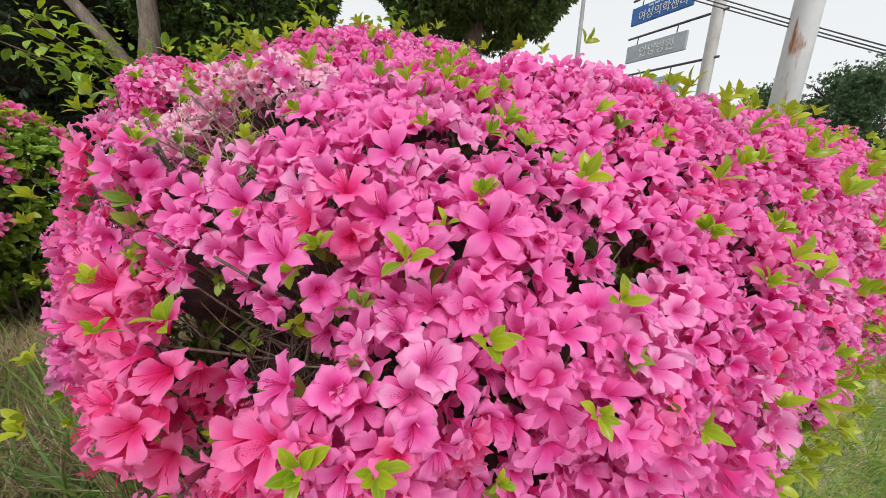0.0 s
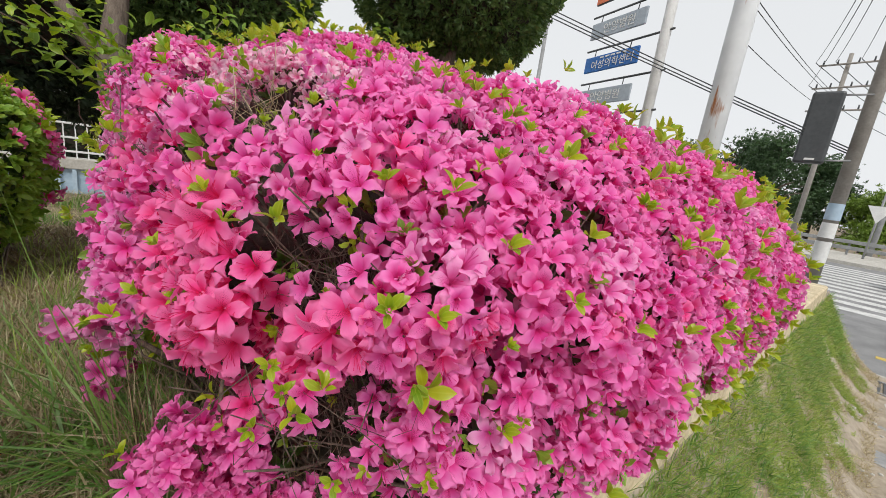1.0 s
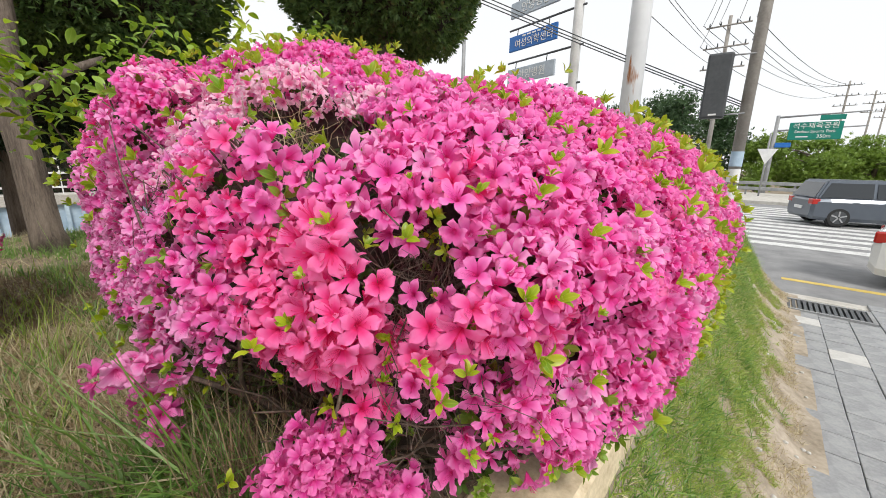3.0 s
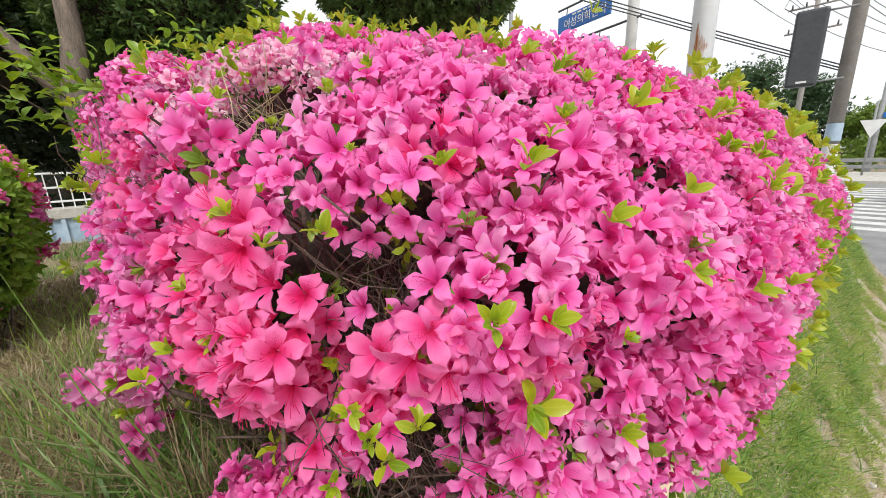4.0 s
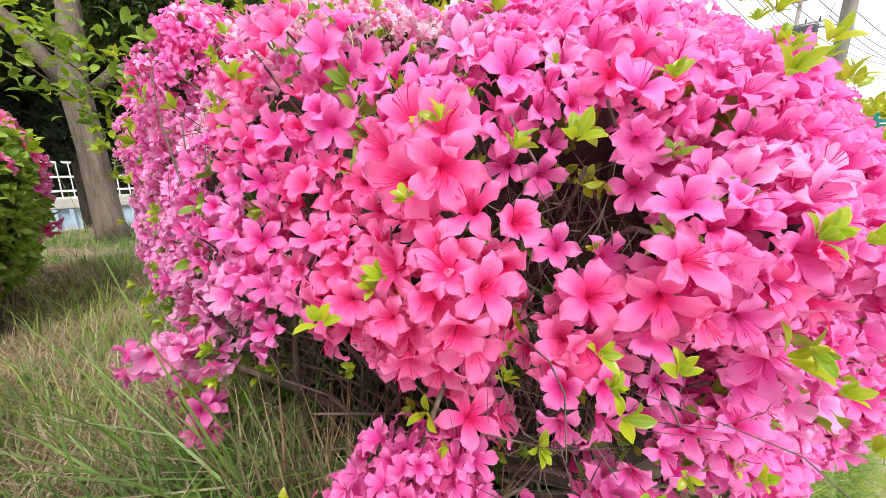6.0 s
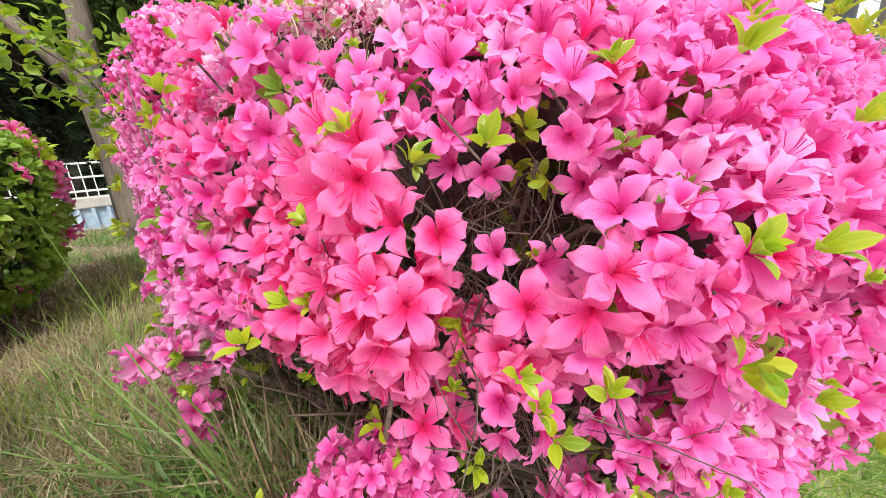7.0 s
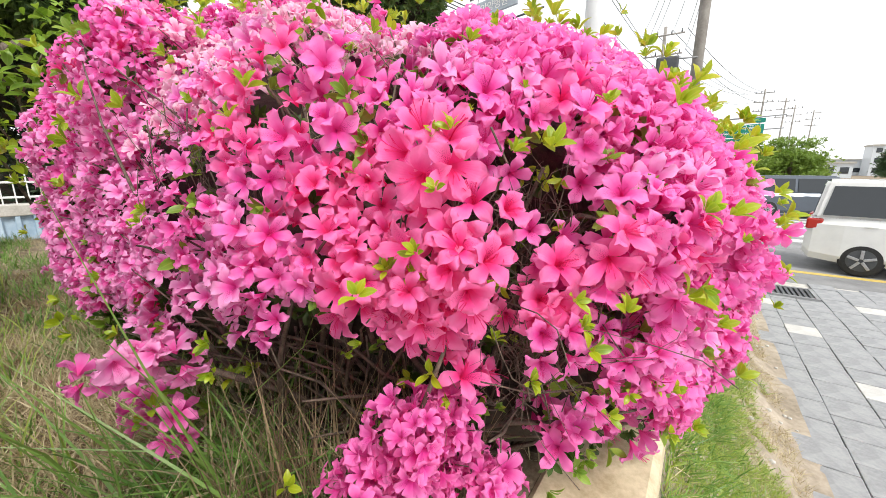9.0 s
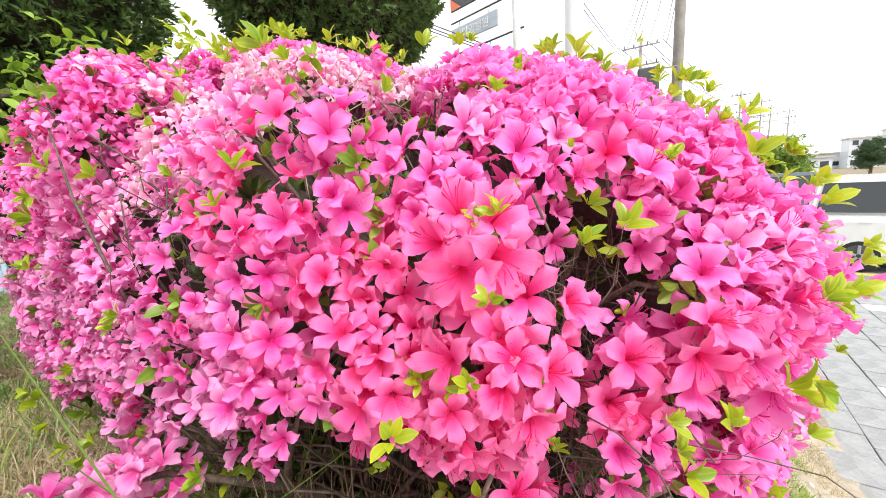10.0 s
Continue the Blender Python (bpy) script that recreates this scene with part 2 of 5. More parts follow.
def tubes(name, runs, material, parent=None, label="", sides=5, kind=""):
    """Several tapered tubes in one mesh: runs of (points, radii)."""
    verts, faces = [], []
    for points, radii in runs:
        v, f = tube_arrays(points, radii, sides)
        faces += [tuple(i + len(verts) for i in q) for q in f]
        verts += v
    return link(name, mesh_from(name, verts, faces), material, parent, label, kind)


def frames_of(normals, spin):
    """Rotation matrices (n, 3, 3) whose z columns are the normals, each turned by its spin."""
    z = normals / np.linalg.norm(normals, axis=1, keepdims=True)
    ref = np.where(np.abs(z[:, 2:3]) < 0.9, np.array([[0, 0, 1.0]]), np.array([[1.0, 0, 0]]))
    x = np.cross(ref, z)
    x /= np.linalg.norm(x, axis=1, keepdims=True)
    y = np.cross(z, x)
    c, s = np.cos(spin)[:, None], np.sin(spin)[:, None]
    return np.stack([c * x + s * y, c * y - s * x, z], 2)


def scatter_arrays(base, places, turns, sizes):
    """Copies of base = (verts, faces, uvs) laid out at places with turns and sizes, as one set of arrays."""
    v, f, uv = base
    v, f = np.asarray(v, float), np.asarray(f)
    n = len(places)
    out = np.einsum("nij,kj->nki", turns, v) * np.asarray(sizes)[:, None, None] + places[:, None]
    faces = f[None] + (np.arange(n) * len(v))[:, None, None]
    return out.reshape(-1, 3), faces.reshape(-1, f.shape[1]), (np.tile(uv, (n, 1)) if uv is not None else None)


def joined(name, sets, material, parent=None, label="", kind="stuff"):
    verts, faces, uvs, at = [], [], [], 0
    for v, f, uv in sets:
        verts.append(v)
        faces.append(f + at)
        at += len(v)
        if uv is not None:
            uvs.append(uv)
    me = mesh_from(name, np.concatenate(verts), np.concatenate(faces), np.concatenate(uvs) if uvs else None)
    return link(name, me, material, parent, label, kind)


def thin_out(points, gap, rng):
    """Indices of points that keep at least gap between them."""
    cells, keep = {}, []
    for n in rng.permutation(len(points)):
        p = points[n]
        key = tuple(int(math.floor(c / gap)) for c in p)
        near = [q for dx in (-1, 0, 1) for dy in (-1, 0, 1) for dz in (-1, 0, 1) for q in cells.get((key[0] + dx, key[1] + dy, key[2] + dz), ())]
        if all((p[0] - q[0]) ** 2 + (p[1] - q[1]) ** 2 + (p[2] - q[2]) ** 2 > gap * gap for q in near):
            cells.setdefault(key, []).append(tuple(p))
            keep.append(n)
    return np.array(keep)


# ---- blossoms and leaves ----
def blossom(seed, nu=8, nv=6, wide=1.0, open_=1.0):
    """A funnel blossom, 6 cm across, opening along +z from its base at the origin: five petals, fused into a tube below, apart and rounded above."""
    rng = np.random.default_rng(seed)
    verts, faces, uvs = [(0, 0, 0)], [], [(0, 0.5)]
    tube = 0.34
    for k in range(5):
        a0 = 2 * math.pi * k / 5 + rng.normal(0, 0.07)
        ln = rng.uniform(0.92, 1.06) * (1.08 if k in (2, 3) else 1.0)
        lift, curl, tw, cup = rng.normal(0, 0.30), rng.uniform(0.2, 1.8), rng.normal(0, 0.32), rng.normal(0.3, 0.8)
        ph, waves, ph2 = rng.uniform(0, 6.28), rng.uniform(6, 10), rng.uniform(0, 6.28)
        over = 0.0013 * (1 if k % 2 else -1)
        first = len(verts)
        for i in range(1, nu + 1):
            s = i / nu
            q = max(0.0, (s - tube) / (1 - tube))
            if s <= tube:
                r0, z0, w = 0.0014 + 0.0044 * (s / tube) ** 1.5, 0.0150 * s / tube, (0.0014 + 0.0044 * (s / tube) ** 1.5) * 0.80
            else:
                r0, z0 = 0.0058 + 0.0262 * q ** 0.95 * open_ * ln, 0.0150 + 0.0125 * math.sin(1.75 * q) - 0.0068 * curl * q * q * q
                w = wide * (0.0042 + 0.0052 * math.sin(math.pi * min(1.0, 0.03 + 0.80 * q) ** 0.95)) * math.sqrt(max(0.06, 1 - (max(0.0, q - 0.52) / 0.49) ** 2.7))
            for j in range(nv):
                v = 2 * j / (nv - 1) - 1
                r = r0 - 0.0032 * v * v * q * q
                ruffle = 0.0033 * abs(v) ** 1.5 * math.sin(q * waves + ph + 1.7 * v) * q ** 0.6 + 0.0012 * q ** 3 * math.sin(4.4 * v + ph2)
                bowl = 0.0042 * cup * v * v * q * (1.25 - q) - 0.0014 * (1 - abs(v)) * q * (1.4 - q)
                side = v * w * (1 + 0.08 * math.sin(q * 9 + ph2 + 2 * v) * q) + tw * 0.008 * q * q
                verts.append((r * math.cos(a0) - side * math.sin(a0), r * math.sin(a0) + side * math.cos(a0), z0 + ruffle + bowl + lift * 0.018 * q + over * v * q))
                uvs.append((s, 0.04 + 0.92 * (v + 1) / 2 + 1.0 - k))
        for j in range(nv - 1):
            faces.append((0, first + j, first + j + 1, first + j + 1))
        for i in range(nu - 1):
            for j in range(nv - 1):
                p = first + i * nv + j
                faces.append((p, p + nv, p + nv + 1, p + 1))
    return np.array(verts), faces, np.array(uvs)


def stamens(seed, count=6):
    """Thin curved stamens and one longer style, rising from the throat."""
    rng = np.random.default_rng(seed)
    verts, faces = [], []
    lean_to = rng.uniform(0, 6.28)
    for k in range(count):
        a, ln = lean_to + rng.normal(0, 0.7), rng.uniform(0.028, 0.036) * (1.18 if k == 0 else 1.0)
        out = rng.uniform(0.10, 0.34)
        pts = [(0.0015 * math.cos(a), 0.0015 * math.sin(a), 0.004), (out * ln * 0.25 * math.cos(a), out * ln * 0.25 * math.sin(a), ln * 0.45),
               (out * ln * 0.65 * math.cos(a), out * ln * 0.65 * math.sin(a), ln * 0.8), (out * ln * 1.25 * math.cos(a), out * ln * 1.25 * math.sin(a), ln)]
        v, f = tube_arrays(pts, (0.0003, 0.00028, 0.00026, 0.0006), 3)
        faces += [tuple(i + len(verts) for i in q) for q in f if len(q) == 4]
        verts += v
    return np.array([tuple(v) for v in verts]), faces


def fix_faces(faces):
    """Quads with a doubled last corner become triangles."""
    return [f[:3] if len(f) == 4 and f[2] == f[3] else f for f in faces]


def leaf_arrays(length=0.034, width=0.014, nu=5):
    """A pointed oval leaf along +x, folded a little on its midrib and drooping at the tip."""
    verts, faces, uvs = [], [], []
    for i in range(nu + 1):
        s = i / nu
        w = width / 2 * math.sin(math.pi * s ** 1.1) ** 0.62 if 0 < i < nu else width * 0.05
        for v in (-1, 0, 1):
            verts.append((length * s, w * v, 0.12 * length * math.sin(s * 2.2) + 0.35 * w * abs(v) - 0.12 * length * s * s))
    for i in range(nu):
        for j in (0, 1):
            p = 3 * i + j
            faces.append((p, p + 3, p + 4, p + 1))
    return np.array(verts), faces


def rosette(seed, count=6, length=0.036, width=0.015, rise=0.7):
    """A tuft of leaves round a shoot tip that grows along +z."""
    rng = np.random.default_rng(seed)
    verts, faces = [], []
    lv, lf = leaf_arrays(length, width)
    for k in range(count):
        a = 2.4 * k + rng.normal(0, 0.3)
        el = rise * rng.uniform(0.5, 1.4) * (0.5 + 0.7 * k / count)
        size = rng.uniform(0.6, 1.15)
        m = (Matrix.Rotation(a, 3, "Z") @ Matrix.Rotation(-el, 3, "Y") @ Matrix.Rotation(rng.normal(0, 0.35), 3, "X"))
        pts = (np.array(m) @ (lv * size).T).T + (0.003 * math.cos(a), 0.003 * math.sin(a), 0.004 * k / count)
        faces += [tuple(i + len(verts) for i in q) for q in lf]
        verts += [tuple(p) for p in pts]
    return np.array(verts), faces


def tri(faces):
    """Faces as an array of triangles."""
    out = []
    for f in fix_faces(faces):
        out += [(f[0], f[i], f[i + 1]) for i in range(1, len(f) - 1)]
    return np.array(out)


# ---- the hedge's form: a long clipped mound over the kerb, with lobes and hollows ----
def mound(p, lo, hi, z_lo, z_hi, plan_r, side_r, lobes=(), hollows=(), rough=0.03, seed=0.0):
    """Signed distance (about) from points to a clipped mound."""
    c, half = (np.array(lo) + np.array(hi)) / 2, (np.array(hi) - np.array(lo)) / 2
    q = np.abs(p[:, :2] - c) - half + plan_r
    plan = np.linalg.norm(np.maximum(q, 0), axis=1) + np.minimum(q.max(1), 0) - plan_r
    up = np.abs(p[:, 2] - (z_lo + z_hi) / 2) - (z_hi - z_lo) / 2
    q = np.stack([plan, up], 1) + side_r
    d = np.linalg.norm(np.maximum(q, 0), axis=1) + np.minimum(q.max(1), 0) - side_r
    for x, y, z, r in lobes:
        e = np.linalg.norm(p - (x, y, z), axis=1) - r
        h = np.clip(0.5 + 0.5 * (d - e) / 0.05, 0, 1)
        d = d * (1 - h) + e * h - 0.05 * h * (1 - h)
    x, y, z = (p + seed).T
    d = d + rough * (np.sin(7.1 * x + 2.3 * np.sin(5.3 * y)) * np.sin(8.3 * y + 1.7 * np.sin(6.1 * z)) + 0.6 * np.sin(17 * x + 11 * z) * np.sin(15 * y - 9 * z + 1.1))
    for x, y, z, r in hollows:
        d = np.maximum(d, r - np.linalg.norm(p - (x, y, z), axis=1))
    return d


def on_surface(form, lo, hi, count, depth, rng):
    """Points spread evenly over the level -depth of a form, with normals."""
    p = rng.uniform(lo, hi, (count, 3))
    for _ in range(4):
        e = 0.004
        d = form(p) + depth
        g = np.stack([form(p + (e, 0, 0)) - form(p - (e, 0, 0)), form(p + (0, e, 0)) - form(p - (0, e, 0)), form(p + (0, 0, e)) - form(p - (0, 0, e))], 1) / (2 * e)
        if _ == 0:
            near = np.abs(d) < 0.03
            p, d, g = p[near], d[near], g[near]
        g /= np.maximum(np.linalg.norm(g, axis=1, keepdims=True), 0.3)
        p = p - d[:, None] * g
    good = np.abs(form(p) + depth) < 0.006
    n = g / np.maximum(np.linalg.norm(g, axis=1, keepdims=True), 1e-6)
    return p[good], n[good]


def shell(name, form, centre, depth, material, parent, label, reach=3.0, cuts=5):
    """A closed mesh on the level -depth of a form, seen from its centre."""
    bm = bmesh.new()
    bmesh.ops.create_icosphere(bm, subdivisions=cuts, radius=1)
    dirs = np.array([v.co[:] for v in bm.verts])
    steps = np.linspace(0.02, reach, 160)
    hit = np.full(len(dirs), 0.02)
    open_ray = np.ones(len(dirs), bool)
    for s in steps:
        inside = form(centre + dirs * s) + depth < 0
        open_ray &= inside
        hit[open_ray] = s
    for v, d, s in zip(bm.verts, dirs, hit):
        v.co = Vector(centre + d * s)
    return part(name, bm, material, parent, label, smooth=True)


BASES = [blossom(n, wide=w, open_=o) for n, w, o in ((1, 1.0, 1.0), (2, 1.1, 1.08), (3, 0.95, 0.9), (4, 1.0, 1.12), (5, 1.05, 0.75), (6, 0.9, 1.0), (7, 1.05, 0.95), (8, 1.0, 0.62))]
COARSE = [blossom(10 + n, 5, 4, w, o) for n, w, o in ((1, 1.0, 1.0), (2, 1.08, 1.08), (3, 0.95, 0.9), (4, 1.0, 1.1))]
ROSETTES = [rosette(n, c, l, w, 1.05) for n, c, l, w in ((1, 7, 0.028, 0.0135), (2, 6, 0.030, 0.014), (3, 8, 0.025, 0.012), (4, 5, 0.032, 0.015))]
LEAF_UV = np.array([(i / 5, 1 + abs(v)) for i in range(6) for v in (-1, 0, 1)])


def blossom_mesh(name, base, seed, material):
    v, f, uv = base
    sv, sf = stamens(seed)
    faces = fix_faces(f) + [tuple(i + len(v) for i in q) for q in sf]
    me = mesh_from(name, np.concatenate([v, sv]), faces, np.concatenate([uv, np.tile((0.05, 0.5), (len(sv), 1))]))
    me.materials.append(material)
    return me


def flowering(parent, form, lo, hi, gap, seed, tints, near=None, middle=None, count=60000, size=(0.70, 0.98), keep=None, heads=(2, 4), spread=0.6, depth=0.012, grow=None):
    """Trusses of two to four blossoms over a form: those in the near stretch as parts of their own, the others joined by tint."""
    rng = np.random.default_rng(seed)
    q, m = on_surface(form, np.array(lo), np.array(hi), count, depth, rng)
    ok = thin_out(q, gap, rng)
    q, m = q[ok], m[ok]
    if keep is not None:
        k = keep(q, m, rng)
        q, m = q[k], m[k]
    axis = m + rng.normal(0, 0.22, m.shape) + (0, 0, 0.18)
    axis /= np.linalg.norm(axis, axis=1, keepdims=True)
    q = q + axis * np.clip(rng.normal(0.0, 0.012, (len(q), 1)), -0.02, 0.014)
    steady = np.abs(form(q)) < depth + 0.05
    q, m, axis = q[steady], m[steady], axis[steady]
    fr = frames_of(axis, rng.uniform(0, 6.28, len(q)))
    number = rng.integers(heads[0], heads[1], len(q))
    p, aim, truss = [], [], []
    for i in range(len(q)):
        for k in range(number[i]):
            a = 2 * math.pi * k / number[i] + rng.normal(0, 0.25)
            out = fr[i, :, 0] * math.cos(a) + fr[i, :, 1] * math.sin(a)
            p.append(q[i] + out * 0.020 * rng.uniform(0.7, 1.25) * (number[i] > 1) - axis[i] * 0.010)
            aim.append(axis[i] + out * spread * rng.uniform(0.6, 1.3))
            truss.append(i)
    p, aim, truss = np.array(p), np.array(aim), np.array(truss)
    turns = frames_of(aim, rng.uniform(0, 6.28, len(p)))
    z = turns[:, :, 2]
    sizes = (rng.uniform(*size, len(q)) * (grow(q) if grow else 1.0))[truss] * rng.uniform(0.9, 1.1, len(p))
    p = p - z * 0.010
    tint = tints(q, rng)[truss]
    close = near(p) if near else np.full(len(p), 9.0)
    singles = np.argsort(close)[:220] if near else []
    single = np.zeros(len(p), bool)
    single[singles] = True
    fine = middle(p) if middle else np.zeros(len(p), bool)
    meshes = {}
    for i in singles:
        key = (int(tint[i]), int(rng.integers(len(BASES))))
        if key not in meshes:
            meshes[key] = blossom_mesh("blossom", BASES[key[1]], 30 + key[1], TINTS[key[0]])
        ob = new("blossom", meshes[key])
        ob.parent = parent
        ob.matrix_basis = Matrix.LocRotScale(p[i], Matrix(turns[i].tolist()).to_quaternion(), (sizes[i],) * 3)
    order = np.arange(len(p))
    for k, material in enumerate(TINTS):
        sets = []
        for pool, use in ((COARSE, ~fine), (BASES, fine)):
            for b, (v, f, uv) in enumerate(pool):
                pick = (~single) & (tint == k) & use & (order % len(pool) == b)
                if pick.any():
                    sets.append(scatter_arrays((v, tri(f), uv), p[pick], turns[pick], sizes[pick]))
        if sets:
            joined("blossom_cover", sets, material, parent, ("bright pink", "coral pink", "pale pink", "deep magenta", "lilac pink")[k] + " azalea blossoms")
    return len(p)


TINTS = (PINK, CORAL, PALE, MAGENTA, LILAC)


def leafing(parent, form, lo, hi, count, seed, material, name, depth=0.0, size=(0.7, 1.2), tilt=0.5, rise=0.3, keep=None, grow=None):
    """Leaf tufts over a form, joined into one mesh."""
    rng = np.random.default_rng(seed)
    p, n = on_surface(form, np.array(lo), np.array(hi), count * 40, depth, rng)
    p, n = p[:count], n[:count]
    if keep is not None:
        k = keep(p, n, rng)
        p, n = p[k], n[k]
    turns = frames_of(n + rng.normal(0, tilt, n.shape) + (0, 0, rise), rng.uniform(0, 6.28, len(p)))
    sizes = rng.uniform(*size, len(p)) * (grow(p) if grow else 1.0)
    sets = []
    for b, (v, f) in enumerate(ROSETTES):
        pick = np.arange(len(p)) % len(ROSETTES) == b
        if pick.any():
            sets.append(scatter_arrays((v, tri(f), np.tile(LEAF_UV, (len(v) // 18, 1))), p[pick], turns[pick], sizes[pick]))
    return joined(name, sets, material, parent)


def twigs(parent, form, roots, tips_lo, tips_hi, count, seed, depth=0.02):
    """Crooked twigs from a few stools up to the skin of a form."""
    rng = np.random.default_rng(seed)
    p, n = on_surface(form, np.array(tips_lo), np.array(tips_hi), count * 60, depth, rng)
    p = p[:count]
    runs = []
    for tip in p:
        root = np.array(roots[rng.integers(len(roots))]) + rng.normal(0, 0.04, 3) * (1, 1, 0)
        mid = root + (tip - root) * 0.5 + rng.normal(0, 0.05, 3)
        pts = []
        for s in np.linspace(0, 1, 7):
            b = (1 - s) ** 2 * root + 2 * s * (1 - s) * mid + s * s * tip
            pts.append(b + rng.normal(0, 0.006, 3) * (0 < s < 1))
        r = rng.uniform(0.0018, 0.0045)
        runs.append((pts, [r * (1.6 - 1.25 * s) for s in np.linspace(0, 1, 7)]))
    return tubes("twig_growth", runs, TWIG, parent, "bare grey-brown twigs", 4, "stuff")


# ---- ground ----
def sheet(name, x0, x1, y0, y1, nx, ny, height, material, label=""):
    xs, ys = np.linspace(x0, x1, nx), np.linspace(y0, y1, ny)
    verts = [(x, y, height(x, y)) for y in ys for x in xs]
    faces = [(j * nx + i, j * nx + i + 1, (j + 1) * nx + i + 1, (j + 1) * nx + i) for j in range(ny - 1) for i in range(nx - 1)]
    return link(name, mesh_from(name, verts, faces), material, None, label, "structure")


TERRACE = 0.735


def terrace_height(x, y):
    drop = min(1.0, max(0.0, (y - 3.7) / 2.5))
    return TERRACE - 1.35 * drop * drop * (3 - 2 * drop) + 0.02 * noise.noise(Vector((x * 1.7, y * 1.7, 0))) + 0.008 * noise.noise(Vector((x * 9, y * 9, 3)))


sheet("terrace_ground", -6, 5.0, 0.015, 9, 150, 130, terrace_height, SOIL, "brown planted soil littered with dry needles behind the kerb")
link("ground", mesh_from("ground", [(-300, -300, -0.62), (300, -300, -0.62), (300, 300, -0.62), (-300, 300, -0.62)], [(0, 1, 2, 3)]), SOIL, None, "distant low ground reaching the horizon", "structure")
bm = box(bmesh.new(), (-6, -0.13, -0.1), (5.0, 0.02, 0.61))
part("retaining_wall", bm, CONCRETE, None, "low concrete retaining wall under the kerb", "structure")
for i in range(10):
    x = -5.42 + 1.0 * i
    bm = bmesh.new()
    section = ((0.022, 0.60), (0.022, 0.744), (0.014, 0.752), (-0.124, 0.752), (-0.136, 0.742), (-0.142, 0.60))
    ends = [[bm.verts.new((xx, y, z)) for y, z in section] for xx in (x, x + 0.994)]
    bm.faces.new(ends[0][::-1])
    bm.faces.new(ends[1])
    for k in range(len(section)):
        j = (k + 1) % len(section)
        bm.faces.new((ends[0][k], ends[0][j], ends[1][j], ends[1][k]))
    bmesh.ops.recalc_face_normals(bm, faces=bm.faces)
    part("kerb_stone", bm, KERB, None, "cream painted kerb stone, chipped at its edges", "structure")


def bank(x, y):
    t = min(1.0, max(0.0, (-0.13 - y) / 0.52))
    return 0.66 * (1 - t) ** 1.7 + 0.014 * noise.noise(Vector((x * 5, y * 5, 0))) + 0.004


link("road", mesh_from("road", [(5.15, -300, -0.1), (19.5, -300, -0.1), (19.5, 300, -0.1), (5.15, 300, -0.1)], [(0, 1, 2, 3)]), ASPHALT, None, "worn grey asphalt road at a crossing", "structure")
sheet("grass_bank", -6, 5.0, -0.70, -0.128, 160, 30, bank, DUST, "earth bank with grass and weeds against the kerb")
bm = box(bmesh.new(), (-6, -9, -0.12), (5.15, -0.55, -0.03))
part("pavement", bm, CONCRETE, None, "grey block pavement beside the road", "structure")

# ---- the azalea hedge ----
HEDGE_LOBES = ((0.20, -0.14, 1.16, 0.085), (0.065, -0.09, 1.17, 0.085), (-0.075, 0.075, 1.165, 0.075), (-0.09, 0.24, 1.29, 0.10), (-0.085, 0.74, 1.34, 0.140), (-0.12, 0.95, 1.26, 0.13))
HEDGE_HOLLOWS = ((-0.04, -0.001, 1.2, 0.05), (0.005, 0.016, 1.195, 0.05), (-0.08, 0.011, 1.095, 0.042), (0.01, -0.069, 1.095, 0.028), (-0.02, -0.034, 0.995, 0.06), (-0.19, 0.101, 0.96, 0.12), (-0.24, 0.341, 0.91, 0.13), (-0.035, 0.246, 1.37, 0.068), (0.0, 0.191, 1.38, 0.055), (-0.2, 0.441, 1.23, 0.05), (-0.19, 0.371, 1.31, 0.035), (0.17, -0.189, 1.11, 0.03), (0.31, -0.209, 1.03, 0.03), (0.11, 0.331, 1.48, 0.04), (0.02, 0.36, 1.395, 0.055), (0.0, 0.3, 1.36, 0.05))

def hedge_form(p):
    """The clipped mound swells upward behind its front shoulder."""
    x, y, z = p.T
    swell = 0.24 * np.exp(-((x - 0.514) / 0.479) ** 2 - ((y - 0.844) / 0.319) ** 2) * np.clip((z - 1.2) / 0.25, 0, 1)
    return mound(np.stack([x, y, z - swell], 1), (-0.241, -0.231), (1.95, 1.576), 0.62, 1.475, 0.591, 0.406, HEDGE_LOBES, HEDGE_HOLLOWS, 0.022)


def low_form(p):
    balls = ((-0.12, 0.075, 0.965, 0.052), (-0.075, 0.06, 0.955, 0.042), (-0.15, 0.11, 0.925, 0.045), (-0.09, 0.08, 0.90, 0.055), (-0.06, 0.03, 0.885, 0.038), (-0.12, 0.06, 0.84, 0.05), (-0.02, 0.03, 0.86, 0.035), (-0.187, 0.127, 0.835, 0.03))
    return np.min([np.linalg.norm(p - b[:3], axis=1) - b[3] for b in balls], axis=0)


def hedge_tints(p, rng):
    t = np.zeros(len(p), int)
    t[(p[:, 1] > 0.22) & (p[:, 0] < 0.02) & (p[:, 2] < 1.40) & (rng.random(len(p)) < 0.75)] = 4
    t[rng.random(len(p)) < 0.12] = 4
    t[rng.random(len(p)) < 0.06] = 1
    t[(np.linalg.norm(p - (-0.13, 0.05, 1.16), axis=1) + rng.normal(0, 0.02, len(p))) < 0.125] = 1
    t[(np.linalg.norm(p - (-0.17, 0.25, 1.29), axis=1) + rng.normal(0, 0.02, len(p))) < 0.06] = 1
    t[(np.linalg.norm(p - (0.02, 0.46, 1.45), axis=1) + rng.normal(0, 0.05, len(p))) < 0.19] = 2
    return t


